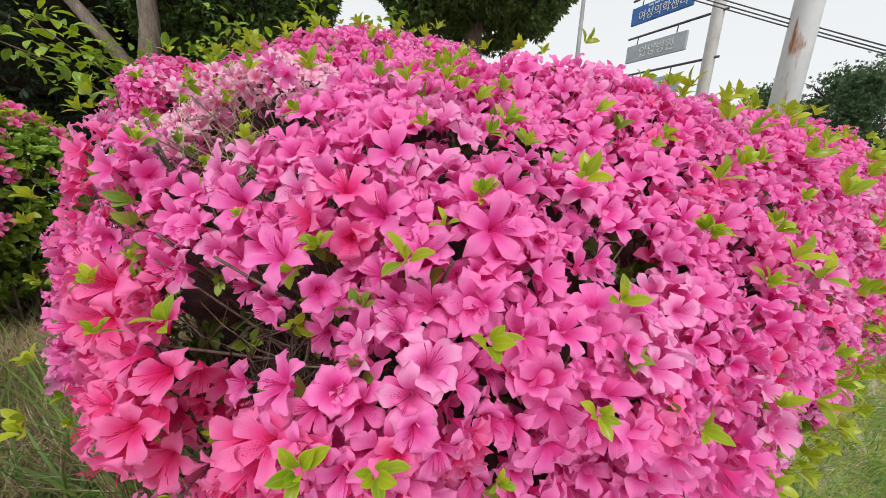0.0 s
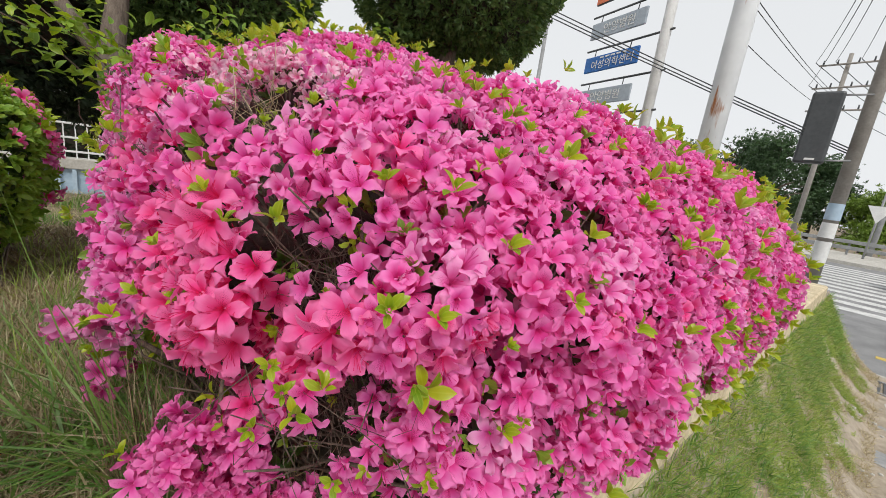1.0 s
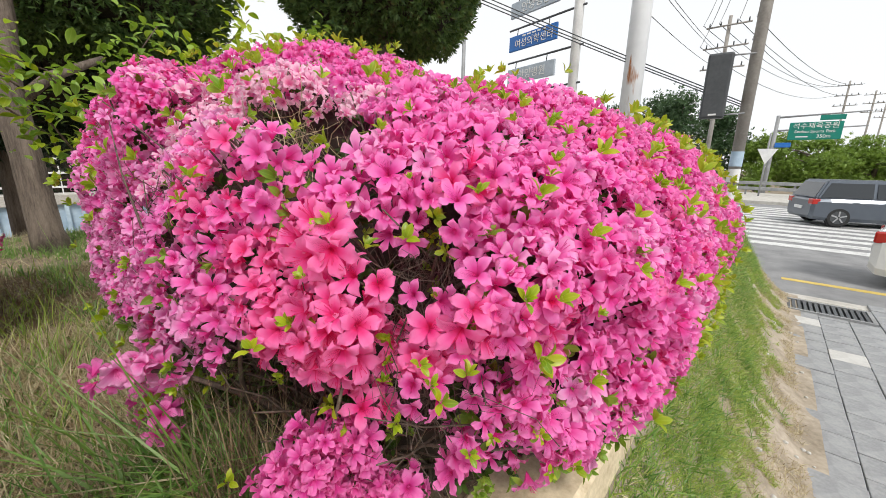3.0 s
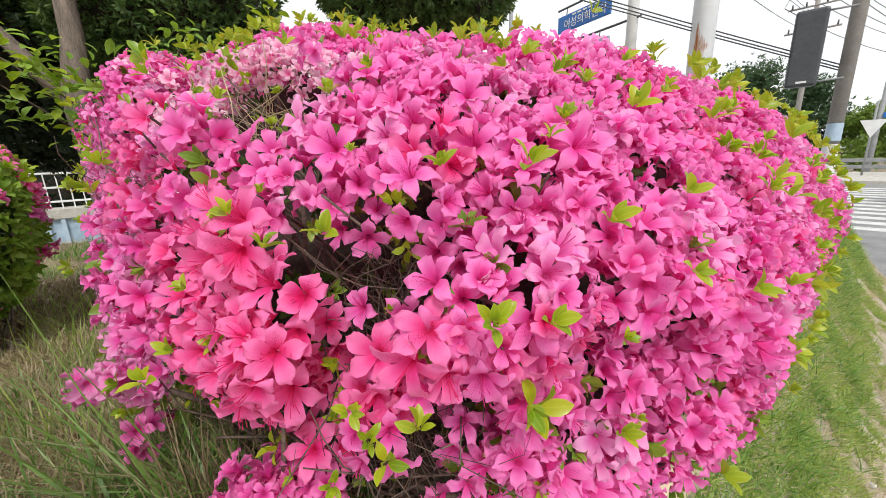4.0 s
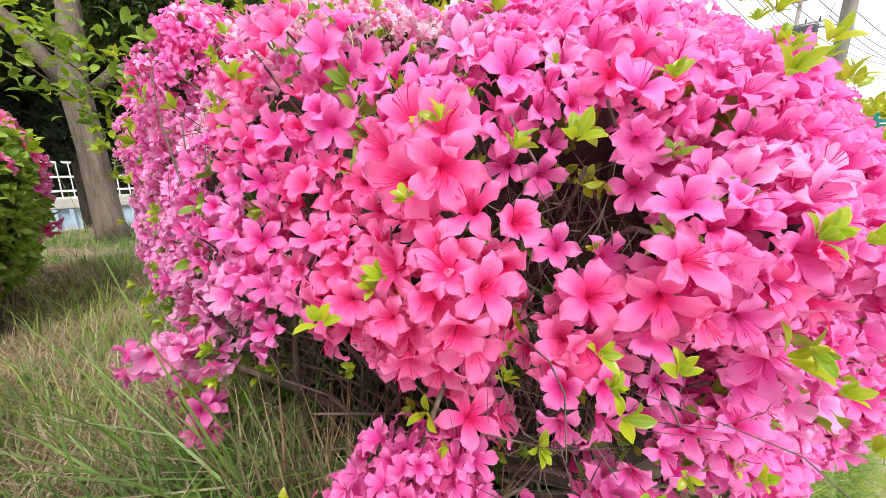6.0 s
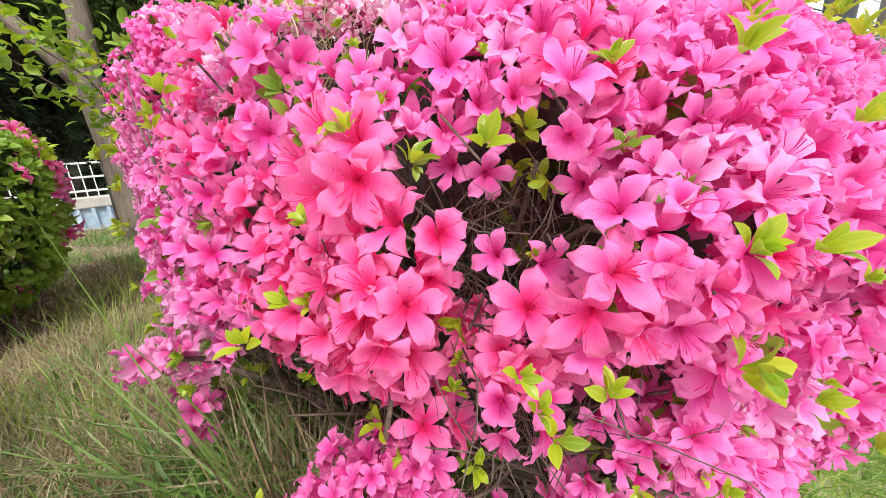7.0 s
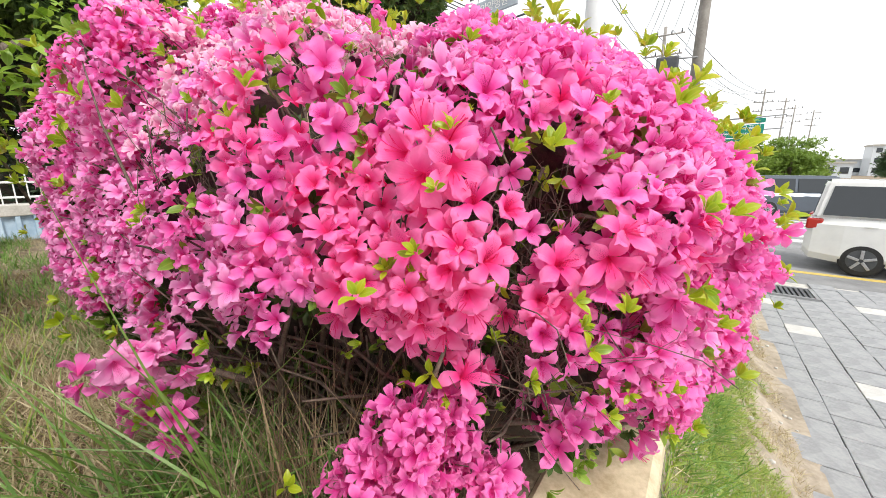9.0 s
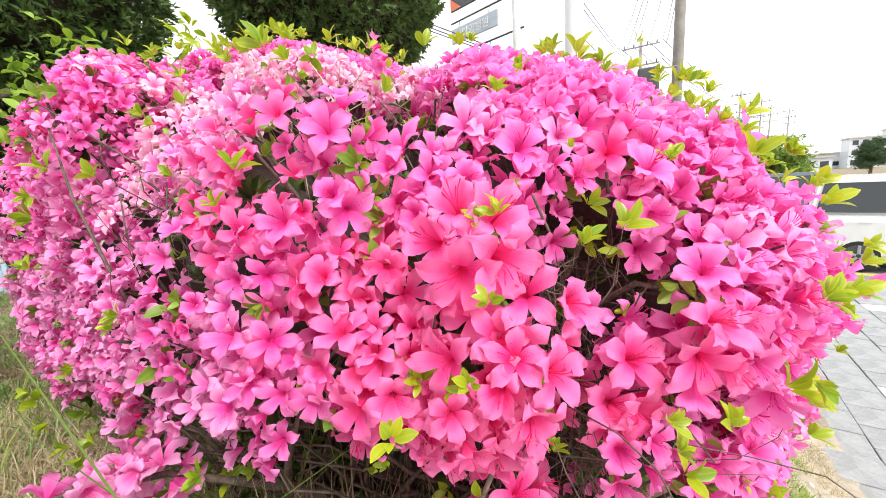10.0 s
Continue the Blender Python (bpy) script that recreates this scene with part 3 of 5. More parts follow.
def hedge_grow(p):
    """The largest blossoms sit on the front corner."""
    near = np.exp(-((p[:, 0] + 0.06) ** 2 + (p[:, 1] + 0.02) ** 2) / 0.05)
    back = np.clip((p[:, 1] - 0.16) / 0.14, 0, 1) * np.clip((0.25 - p[:, 0]) / 0.15, 0, 1)
    return (0.77 + 0.13 * near) * (1 - 0.22 * back)


def crevice(p):
    """Gaps between the branches, as a running noise of about a hand's width."""
    x, y, z = p.T
    return np.sin(31 * x + 9 * np.sin(13 * z)) * np.sin(29 * y + 7 * np.sin(15 * x + 1.0)) + 0.5 * np.sin(47 * z + 23 * y) * np.sin(41 * x + 2.0)


def hedge_skirt(p, n, rng, spare=0.0):
    """Blossoms start higher round the trodden corner, and thin out on the shaded back."""
    clear = np.ones(len(p), bool)
    for x, y, z, r in HEDGE_HOLLOWS:
        clear &= np.linalg.norm(p - (x, y, z), axis=1) > r + spare * (r > 0.045) + (0.034 if r > 0.045 and y < 0.1 and z > 0.96 else 0.024 if r > 0.045 else 0.010)
    low = 0.81 + 0.19 * np.clip((0.10 - p[:, 0]) / 0.2, 0, 1) + 0.075 * np.clip((0.75 - p[:, 0]) / 0.3, 0, 1) * np.clip(p[:, 0] / 0.1, 0, 1) - 0.04 * np.clip((p[:, 1] - 0.2) / 0.2, 0, 1) + 0.02 * rng.normal(size=len(p))
    back = (n[:, 1] < 0.6) | (p[:, 2] > 1.35) | (rng.random(len(p)) < 0.3)
    gap = (crevice(p) < 0.85) | (rng.random(len(p)) < 0.2)
    return clear & gap & (p[:, 2] > low) & back & (rng.random(len(p)) > 0.55 * np.clip((1.02 - p[:, 2]) / 0.12, 0, 1) * (p[:, 0] < 0.15))


hedge = thing("azalea_hedge", (0, 0, 0), "clipped azalea hedge covered in bright pink blossoms behind the kerb", "azalea hedge")
# added closed hull, coloured dark so gaps between blossoms read as shade
shell("branch_mass", hedge_form, np.array((0.6, 0.4, 1.1)), 0.13, INNER_SHADE, hedge, "dark hull standing in for the shaded inside of the azalea")
HEDGE_LO, HEDGE_HI = (-0.4, -0.4, 0.8), (2.15, 1.7, 1.82)
flowering(hedge, hedge_form, HEDGE_LO, HEDGE_HI, 0.030, 5, hedge_tints,
          near=lambda p: np.hypot(p[:, 0] + 0.10, p[:, 1] + 0.10), middle=lambda p: (p[:, 0] < 0.7) & (p[:, 1] < 0.6), count=900000, size=(0.72, 1.0), keep=hedge_skirt, depth=0.022, grow=hedge_grow, heads=(3, 5))
flowering(hedge, hedge_form, HEDGE_LO, HEDGE_HI, 0.048, 6, hedge_tints, count=400000, size=(0.65, 0.9), keep=lambda p, n, rng: hedge_skirt(p, n, rng, 0.045), depth=0.055, heads=(2, 4))
flowering(hedge, low_form, (-0.25, -0.05, 0.76), (0.06, 0.28, 1.05), 0.021, 7, lambda p, rng: np.full(len(p), 3), middle=lambda p: p[:, 0] < 9, count=90000, size=(0.42, 0.66), spread=1.0, heads=(1, 4))
for n, (x, y, z, r, k, c) in enumerate(((-0.205, 0.41, 1.00, 0.04, 4, 9000), (-0.235, 0.46, 0.985, 0.035, 4, 8000), (-0.22, 0.40, 0.89, 0.03, 3, 6000), (-0.255, 0.45, 0.985, 0.038, 4, 9000), (-0.285, 0.50, 0.96, 0.03, 0, 6000), (-0.20, 0.55, 0.85, 0.045, 3, 9000), (0.02, -0.04, 0.93, 0.035, 3, 7000), (0.10, 0.02, 0.90, 0.04, 3, 7000), (-0.02, 0.06, 1.02, 0.03, 3, 6000), (0.22, -0.13, 0.87, 0.035, 0, 7000))):
    flowering(hedge, lambda p, c=(x, y, z), q=r: np.linalg.norm(p - c, axis=1) - q, (x - 0.1, y - 0.1, z - 0.1), (x + 0.1, y + 0.1, z + 0.1), 0.034, 100 + n, lambda p, rng, t=k: np.full(len(p), t), middle=lambda p: p[:, 0] < 9, count=c * 3, size=(0.6, 0.9), heads=(1, 3))
# trusses that stand out on the near corner: place, number of blossoms, size, tint
TRUSSES = ((-0.037, -0.025, 1.159, 3, 0.78, 0), (-0.034, -0.052, 1.123, 3, 0.85, 0), (-0.065, -0.053, 1.067, 4, 0.8, 0), (0.02, -0.084, 1.046, 4, 0.8, 0), (-0.016, 0.036, 1.244, 4, 0.8, 0), (0.035, -0.052, 1.225, 5, 0.85, 0),
           (0.004, -0.113, 1.182, 4, 0.85, 0), (0.01, -0.087, 1.145, 3, 0.85, 0), (0.035, -0.126, 1.124, 4, 0.95, 0), (0.055, -0.139, 1.075, 4, 0.85, 0), (0.05, -0.129, 1.03, 4, 0.85, 0), (0.001, -0.089, 0.991, 4, 0.8, 0),
           (-0.01, -0.059, 1.268, 3, 0.8, 0), (0.034, -0.027, 1.308, 3, 1.05, 1), (-0.104, 0.006, 1.186, 4, 1.05, 1), (-0.13, 0.048, 1.245, 5, 1.05, 1), (-0.134, 0.08, 1.095, 4, 1.0, 1), (-0.115, 0.041, 1.105, 4, 1.05, 1),
           (-0.155, 0.141, 1.105, 4, 0.95, 1), (-0.135, 0.041, 1.16, 3, 1.0, 1))
rng = np.random.default_rng(77)
for x, y, z, heads, size, tint in TRUSSES:
    axis = Vector(((x - 0.25), (y - 0.25), 0.7 * (z - 1.10))).normalized()
    side = axis.cross(Vector((0, 0, 1))).normalized()
    rise = side.cross(axis)
    spin = rng.uniform(0, 6.28)
    for k in range(heads):
        a = spin + 2 * math.pi * k / heads
        away = side * math.cos(a) + rise * math.sin(a)
        aim = (axis + away * rng.uniform(0.45, 0.75)).normalized()
        b = int(rng.integers(len(BASES)))
        ob = new("blossom", blossom_mesh("blossom", BASES[b], 60 + b, TINTS[tint]))
        ob.parent = hedge
        ob.matrix_basis = Matrix.LocRotScale(Vector((x, y, z)) + away * 0.021 - axis * 0.012 - aim * 0.010, aim.to_track_quat("Z", "Y") @ Euler((0, 0, rng.uniform(0, 6.28))).to_quaternion(), (size * rng.uniform(0.74, 0.90),) * 3)
limbs = [([(0.16, 0.16, 0.72), (0.10, 0.10, 0.92), (0.03, 0.05, 1.05), (0.0, 0.0, 1.12)], (0.007, 0.005, 0.003, 0.002)), ([(0.16, 0.16, 0.72), (0.18, 0.08, 0.90), (0.14, -0.03, 1.02), (0.10, -0.10, 1.10)], (0.007, 0.005, 0.003, 0.002)),
         ([(0.10, 0.22, 0.72), (0.06, 0.14, 0.98), (0.05, 0.05, 1.15), (0.03, 0.01, 1.23)], (0.007, 0.005, 0.003, 0.002)), ([(0.10, 0.22, 0.72), (0.02, 0.22, 0.95), (0.0, 0.22, 1.15), (0.0, 0.2, 1.27)], (0.008, 0.006, 0.004, 0.002)),
         ([(0.10, 0.22, 0.72), (-0.05, 0.14, 0.88), (-0.10, 0.08, 0.98), (-0.10, 0.05, 1.06)], (0.006, 0.005, 0.003, 0.002)), ([(0.20, 0.10, 0.72), (0.16, 0.0, 0.86), (0.06, -0.04, 0.93), (0.0, -0.05, 0.98)], (0.007, 0.006, 0.004, 0.002)),
         ([(0.05, 0.05, 1.12), (0.04, -0.03, 1.18), (0.05, -0.09, 1.17)], (0.004, 0.003, 0.002))]
limbs += [([(0.05, 0.30, 0.74), (-0.10, 0.36, 0.90), (-0.20, 0.42, 0.97), (-0.28, 0.50, 0.965)], (0.008, 0.006, 0.004, 0.002)), ([(0.05, 0.30, 0.74), (-0.08, 0.42, 0.82), (-0.19, 0.54, 0.85)], (0.006, 0.005, 0.002))]
for run in limbs:
    tubes("limb", [run], TWIG, hedge, "grey-brown bare limb", 7)
# deeper leaves take the green with shade in its colour
leafing(hedge, hedge_form, HEDGE_LO, HEDGE_HI, 2600, 8, LEAF_INNER, "inner_foliage", 0.07, (0.5, 0.9), keep=lambda p, n, rng: np.min([np.linalg.norm(p - h[:3], axis=1) - h[3] for h in HEDGE_HOLLOWS], axis=0) > 0.05)
leafing(hedge, hedge_form, HEDGE_LO, HEDGE_HI, 800, 12, LEAF_MID, "side_foliage", 0.035, (0.45, 0.75))
leafing(hedge, hedge_form, HEDGE_LO, HEDGE_HI, 1100, 9, LEAF_NEW, "shoot_foliage", -0.006, (0.5, 0.95), 0.35, 0.6, keep=lambda p, n, rng: np.where((p[:, 0] < 0.6) & (n[:, 2] < 0.6), rng.random(len(p)) < 0.34, rng.random(len(p)) < 0.8), grow=lambda p: np.clip(0.45 + 0.6 * np.hypot(p[:, 0] + 0.3, p[:, 1] + 0.2), 0.55, 1.0))
leafing(hedge, hedge_form, (-0.1, -0.4, 0.8), (1.6, 0.0, 1.08), 150, 14, LEAF_MID, "skirt_foliage", 0.03, (0.5, 0.85), 0.4, 0.2)
twigs(hedge, hedge_form, [(0.1, 0.15, 0.74), (0.35, 0.1, 0.74), (0.0, 0.35, 0.74), (0.7, 0.15, 0.74)], (-0.4, -0.4, 0.84), (1.0, 0.9, 1.65), 320, 11)
def tangle(seed, centre, radius, count, material, label):
    """A thicket of fine dead twigs in a hollow of the hedge."""
    rng = np.random.default_rng(seed)
    runs = []
    for _ in range(count):
        p = np.array(centre) + rng.normal(0, radius * 0.45, 3)
        d = rng.normal(size=3) + (0, 0, 1.2)
        d *= radius * rng.uniform(0.7, 1.5) / np.linalg.norm(d)
        bend = rng.normal(0, radius * 0.12, 3)
        r = rng.uniform(0.0003, 0.0009)
        runs.append(([tuple(p - d / 2), tuple(p - d / 6 + bend), tuple(p + d / 6 + bend * 0.6 + rng.normal(0, 0.003, 3)), tuple(p + d / 2)], (r, r, r * 0.8, r * 0.5)))
    tubes("twig_tangle", runs, material, hedge, label, 3, "stuff")


tangle(1, (0.02, 0.035, 1.17), 0.07, 110, TWIG, "fine dead twigs in a hollow")
tangle(2, (0.0, 0.30, 1.345), 0.075, 70, STRAW, "pale dead twigs in a hollow")
tangle(3, (0.0, 0.0, 1.04), 0.09, 110, TWIG, "fine dead twigs under the hedge")
tangle(4, (0.03, -0.05, 1.09), 0.05, 30, TWIG, "fine dead twigs under the hedge")
tangle(5, (-0.15, 0.40, 1.24), 0.07, 50, TWIG, "fine dead twigs in a hollow")
TUFT_PLACES = ((0.01, 0.006, 1.255, 1.0, 0), (-0.021, -0.14, 1.196, 1.1, 2), (0.013, -0.158, 1.192, 0.9, 1), (-0.084, -0.063, 1.125, 0.75, 0), (-0.075, -0.069, 1.1, 0.8, 2), (-0.065, -0.074, 1.078, 0.8, 3), (0.086, -0.157, 1.247, 1.0, 1), (0.027, -0.137, 1.111, 1.2, 3),
           (-0.038, 0.188, 1.307, 0.9, 0), (-0.04, 0.161, 1.335, 0.6, 2), (-0.13, 0.106, 1.143, 0.9, 0), (-0.135, 0.091, 1.138, 0.9, 2), (-0.125, 0.126, 1.14, 0.9, 1), (-0.122, 0.071, 1.132, 0.8, 3), (-0.165, 0.191, 1.11, 0.7, 3), (0.13, -0.089, 1.325, 0.9, 2),
           (0.14, -0.199, 1.205, 0.8, 0), (0.11, -0.169, 1.06, 0.9, 1), (0.28, -0.069, 1.395, 0.8, 1), (0.35, 0.011, 1.48, 0.7, 3), (0.07, -0.119, 0.99, 0.9, 2), (-0.03, -0.089, 1.0, 0.8, 0))
for n, (x, y, z, s, k) in enumerate(TUFT_PLACES):
    v, f = ROSETTES[k]
    ob = link("leaf_tuft", mesh_from("leaf_tuft", v, f, np.tile(LEAF_UV, (len(v) // 18, 1))), LEAF_NEW, hedge)
    ob.matrix_basis = pose(x, y, z, 50, 0, -35 + 7 * (n % 5) - 40 * (x < -0.1)) @ Matrix.Scale(0.64 * s, 4)

# ---- the neighbouring azaleas ----
def green_form(p):
    return mound(p, (-1.30, 1.15), (-0.42, 2.1), 0.80, 1.46, 0.36, 0.28, (), (), 0.03, 3.0)


SIDE_SPRAYS = ((-0.475, 0.145, 1.300, 0.048), (-0.480, 0.140, 1.225, 0.046), (-0.460, 0.105, 1.125, 0.040), (-0.485, 0.060, 1.030, 0.052), (-0.53, 0.16, 1.18, 0.06))


def side_form(p):
    """A low mound with a few sprays that reach out towards the hedge."""
    body = mound(p, (-1.10, 0.05), (-0.62, 0.75), 0.74, 1.38, 0.22, 0.2, (), (), 0.03, 7.0)
    return np.minimum(body, np.min([np.linalg.norm(p - b[:3], axis=1) - b[3] for b in SIDE_SPRAYS], axis=0))


bush = thing("azalea_bush", (0, 0, 0), "leafy green azalea bush with scattered coral blossoms", "azalea bush")
# dark hull added for the shade inside the leaves
shell("branch_mass", green_form, np.array((-0.86, 1.6, 1.1)), 0.16, INNER_SHADE, bush, "dark hull standing in for the shaded inside of the azalea", 1.0, 4)
leafing(bush, green_form, (-1.4, 1.0, 0.8), (-0.3, 2.2, 1.6), 3600, 21, LEAF_MID, "outer_foliage", 0.02)
# same darkened green for the leaves under the outer ones
leafing(bush, green_form, (-1.4, 1.0, 0.8), (-0.3, 2.2, 1.6), 1600, 22, LEAF_INNER, "inner_foliage", 0.07)
leafing(bush, green_form, (-1.4, 1.0, 1.25), (-0.3, 2.2, 1.6), 200, 23, LEAF_NEW, "shoot_foliage", -0.01)
flowering(bush, green_form, (-1.4, 1.0, 0.85), (-0.3, 2.2, 1.6), 0.045, 24, lambda p, rng: np.where(rng.random(len(p)) < 0.8, 1, 0), count=160000, depth=-0.005,
          keep=lambda p, n, rng: rng.random(len(p)) < 0.14 + 0.6 * np.clip((p[:, 2] - 1.15) * 4, 0, 1))
twigs(bush, green_form, [(-0.8, 1.5, 0.76), (-0.6, 1.4, 0.76), (-1.0, 1.7, 0.76)], (-1.4, 1.0, 0.82), (-0.3, 2.2, 1.6), 70, 25)

pink_bush = thing("azalea_bush", (0, 0, 0), "tall azalea bush thick with magenta-pink blossoms at the terrace edge", "azalea bush")
# this hull's dark colour stands for shade behind the blossoms
shell("branch_mass", side_form, np.array((-0.86, 0.40, 1.05)), 0.10, INNER_SHADE, pink_bush, "dark hull standing in for the shaded inside of the azalea", 1.0, 4)
flowering(pink_bush, side_form, (-1.05, -0.1, 0.8), (-0.35, 0.85, 1.7), 0.036, 31, lambda p, rng: np.where(rng.random(len(p)) < 0.85, 3, 0), count=120000,
          near=lambda p: np.hypot(p[:, 0] + 0.45, p[:, 1] - 0.1), middle=lambda p: p[:, 0] > -0.6, keep=lambda p, n, rng: rng.random(len(p)) < 0.9)
leafing(pink_bush, side_form, (-1.05, -0.1, 0.8), (-0.35, 0.85, 1.7), 700, 32, LEAF_MID, "outer_foliage", 0.03)
leafing(pink_bush, side_form, (-1.05, -0.1, 0.8), (-0.35, 0.85, 1.7), 40, 33, LEAF_NEW, "shoot_foliage", -0.005, (0.5, 0.85))
twigs(pink_bush, side_form, [(-0.7, 0.3, 0.76), (-0.7, 0.5, 0.76)], (-1.05, -0.1, 0.8), (-0.35, 0.85, 1.7), 60, 34)


# ---- grass, straw and stones ----
def blade(length, width, bend, nu=4):
    verts = []
    for i in range(nu + 1):
        s = i / nu
        w = width / 2 * (1 - s ** 1.6) + 0.0002
        x, z = bend * length * s * s, length * (s - 0.35 * bend * s * s)
        verts += [(x, -w, z), (x, w, z)]
    return np.array(verts), np.array([(2 * i, 2 * i + 1, 2 * i + 3, 2 * i + 2) for i in range(nu)])


def turf(name, label, places, material, seed, length, width, bend, lean=0.25, category="grass"):
    rng = np.random.default_rng(seed)
    sets = []
    for b in range(4):
        p = places[b::4]
        v, f = blade(1.0, width / length, bend * (0.6 + 0.3 * b))
        aim = np.array((0, 0, 1.0)) + rng.normal(0, lean, (len(p), 3))
        sets.append(scatter_arrays((v, f, None), p, frames_of(aim, rng.uniform(0, 6.28, len(p))), length * rng.uniform(0.45, 1.25, len(p))))
    ob = joined(name, sets, material, None, label)
    return tagged(ob, category=category)


def spots(seed, count, x0, x1, y0, y1, height, patch=0.0, cut=0.0, lengthways=1.0):
    rng = np.random.default_rng(seed)
    xy = rng.uniform((x0, y0), (x1, y1), (count, 2))
    if patch:
        k = np.array([noise.noise(Vector((x * patch, y * patch * lengthways, seed))) for x, y in xy]) > cut
        xy = xy[k]
    return np.array([(x, y, height(x, y)) for x, y in xy])


def clump(seed, count, at, spread):
    rng = np.random.default_rng(seed)
    xy = rng.normal(0, spread, (count, 2)) + at
    return np.array([(x, y, terrace_height(x, y)) for x, y in xy])


turf("terrace_grass", "thin green grass among dry litter on the terrace", spots(1, 30000, -2.0, 0.1, 0.03, 3.9, terrace_height, 3.2, 0.08), LUSH, 2, 0.075, 0.0038, 0.6)
turf("tall_weed_grass", "tall green weed grass between the azaleas", spots(3, 1300, -0.75, -0.2, 0.55, 2.2, terrace_height, 4.0, 0.05), GRASS, 4, 0.15, 0.003, 0.5)
turf("dry_straw", "dry straw and fallen needles on the soil", spots(5, 30000, -2.6, 0.3, 0.03, 3.9, terrace_height), STRAW, 6, 0.06, 0.0022, 0.3, 1.6, "dry straw")
turf("brown_litter", "brown leaf and needle litter on the soil", spots(35, 30000, -1.6, 0.02, 0.03, 2.4, terrace_height), LITTER, 36, 0.05, 0.0034, 0.5, 2.2, "leaf litter")
turf("dry_litter", "matted dry grass and needles round the hedge foot", spots(25, 46000, -1.1, 0.02, 0.03, 1.4, terrace_height), STRAW, 26, 0.075, 0.0026, 0.4, 1.9, "dry straw")
turf("grass_clump", "lush long-bladed grass clump under the hedge", np.concatenate([clump(7, 520, (-0.17, 0.40), 0.05), clump(8, 60, (-0.23, 0.54), 0.06), clump(9, 130, (-0.13, 0.27), 0.045)]), LUSH, 10, 0.18, 0.0050, 1.6, 0.9)
def curtain(seed, count):
    rng = np.random.default_rng(seed)
    k = rng.uniform(0, 1, count)
    x, y = -0.20 + 0.20 * k + rng.normal(0, 0.02, count), 0.30 - 0.22 * k + rng.normal(0, 0.025, count)
    return np.stack([x, y, np.full(count, TERRACE)], 1)


turf("dead_stems", "upright dead brown grass stems under the hedge", curtain(18, 420), DEAD, 19, 0.26, 0.0022, 0.25, 0.12, "dry straw")
turf("dry_grass_clump", "dry yellow grass stems in the clump", np.concatenate([clump(11, 110, (-0.15, 0.40), 0.09), clump(12, 70, (-0.05, 0.22), 0.05)]), STRAW, 13, 0.20, 0.004, 0.6, 0.5)


def verge(seed, count, lean):
    """Grass stands thick along the kerb and breaks into tufts towards the trodden edge."""
    p = spots(seed, count, -0.1, 4.9, -0.56, -0.145, bank)
    k = np.array([noise.noise(Vector((x * 9, y * 9, seed))) + 0.8 * noise.noise(Vector((x * 3, y * 3, 8))) + 0.6 * noise.noise(Vector((x * 25, y * 25, 3))) for x, y, z in p])
    return p[k > -0.75 + 1.15 * np.clip((-0.145 - p[:, 1]) / 0.40, 0, 1) ** 1.5 + lean]


turf("verge_grass", "short green grass and weeds on the bank", verge(14, 90000, 0.0), GRASS, 15, 0.040, 0.0026, 0.7, 0.7)
turf("verge_weeds", "tufts of taller grass along the kerb", verge(27, 26000, 0.55), LUSH, 28, 0.075, 0.0036, 0.9, 0.55)
turf("verge_dry_grass", "dry grass stalks on the bank", spots(16, 34000, 0.0, 4.9, -0.62, -0.145, bank, 5.0, -0.1, 1.0), STRAW, 17, 0.045, 0.0022, 0.4, 1.1)


def rock(name, at, size, seed, label):
    rng = np.random.default_rng(seed)
    bm = bmesh.new()
    bmesh.ops.create_icosphere(bm, subdivisions=3, radius=1)
    for v in bm.verts:
        d = v.co.normalized()
        k = 1 + 0.25 * noise.noise(d * 1.6 + Vector((seed, 0, 0))) + 0.06 * noise.noise(d * 6)
        c = Vector((max(-0.72, min(0.72, d.x * k)), max(-0.7, min(0.7, d.y * k)), max(-0.6, min(0.6, d.z * k))))
        v.co = Vector((c.x * size[0], c.y * size[1], c.z * size[2]))
    ob = part(name, bm, STONE, None, label)
    ob.matrix_basis = pose(*at, rng.uniform(-8, 8), rng.uniform(-8, 8), rng.uniform(0, 360))
    return tagged(ob, category="stone")


def slab(name, at, size, turn, seed, label):
    """A flat broken piece of stone with sharp uneven corners."""
    rng = np.random.default_rng(seed)
    bm = bmesh.new()
    ring = [(math.cos(a) * rng.uniform(0.75, 1.05), math.sin(a) * rng.uniform(0.7, 1.05)) for a in np.linspace(0, 5.6, 7)]
    low = [bm.verts.new((x * size[0] * 1.05, y * size[1] * 1.05, -size[2])) for x, y in ring]
    top = [bm.verts.new((x * size[0], y * size[1], size[2] * rng.uniform(0.6, 1.0))) for x, y in ring]
    mid = bm.verts.new((size[0] * 0.1, 0, size[2] * 1.1))
    for k in range(7):
        j = (k + 1) % 7
        bm.faces.new((low[k], low[j], top[j], top[k]))
        bm.faces.new((top[k], top[j], mid))
    bm.faces.new(low[::-1])
    bmesh.ops.bevel(bm, geom=bm.edges[:], offset=0.0025, segments=1, affect="EDGES")
    ob = part(name, bm, STONE, None, label)
    ob.matrix_basis = pose(*at, 4, -3, turn)
    return tagged(ob, category="stone")


slab("flat_stone", (-0.36, 0.27, 0.75), (0.085, 0.05, 0.018), 20, 2, "flat pale stone half sunk in the dry grass")
rock("broken_stone", (-0.42, 0.17, 0.745), (0.06, 0.045, 0.035), 5, "broken grey stone beside the flat one")
rock("small_stone", (-0.62, 1.02, 0.75), (0.05, 0.04, 0.03), 8, "small grey stone in the weeds")


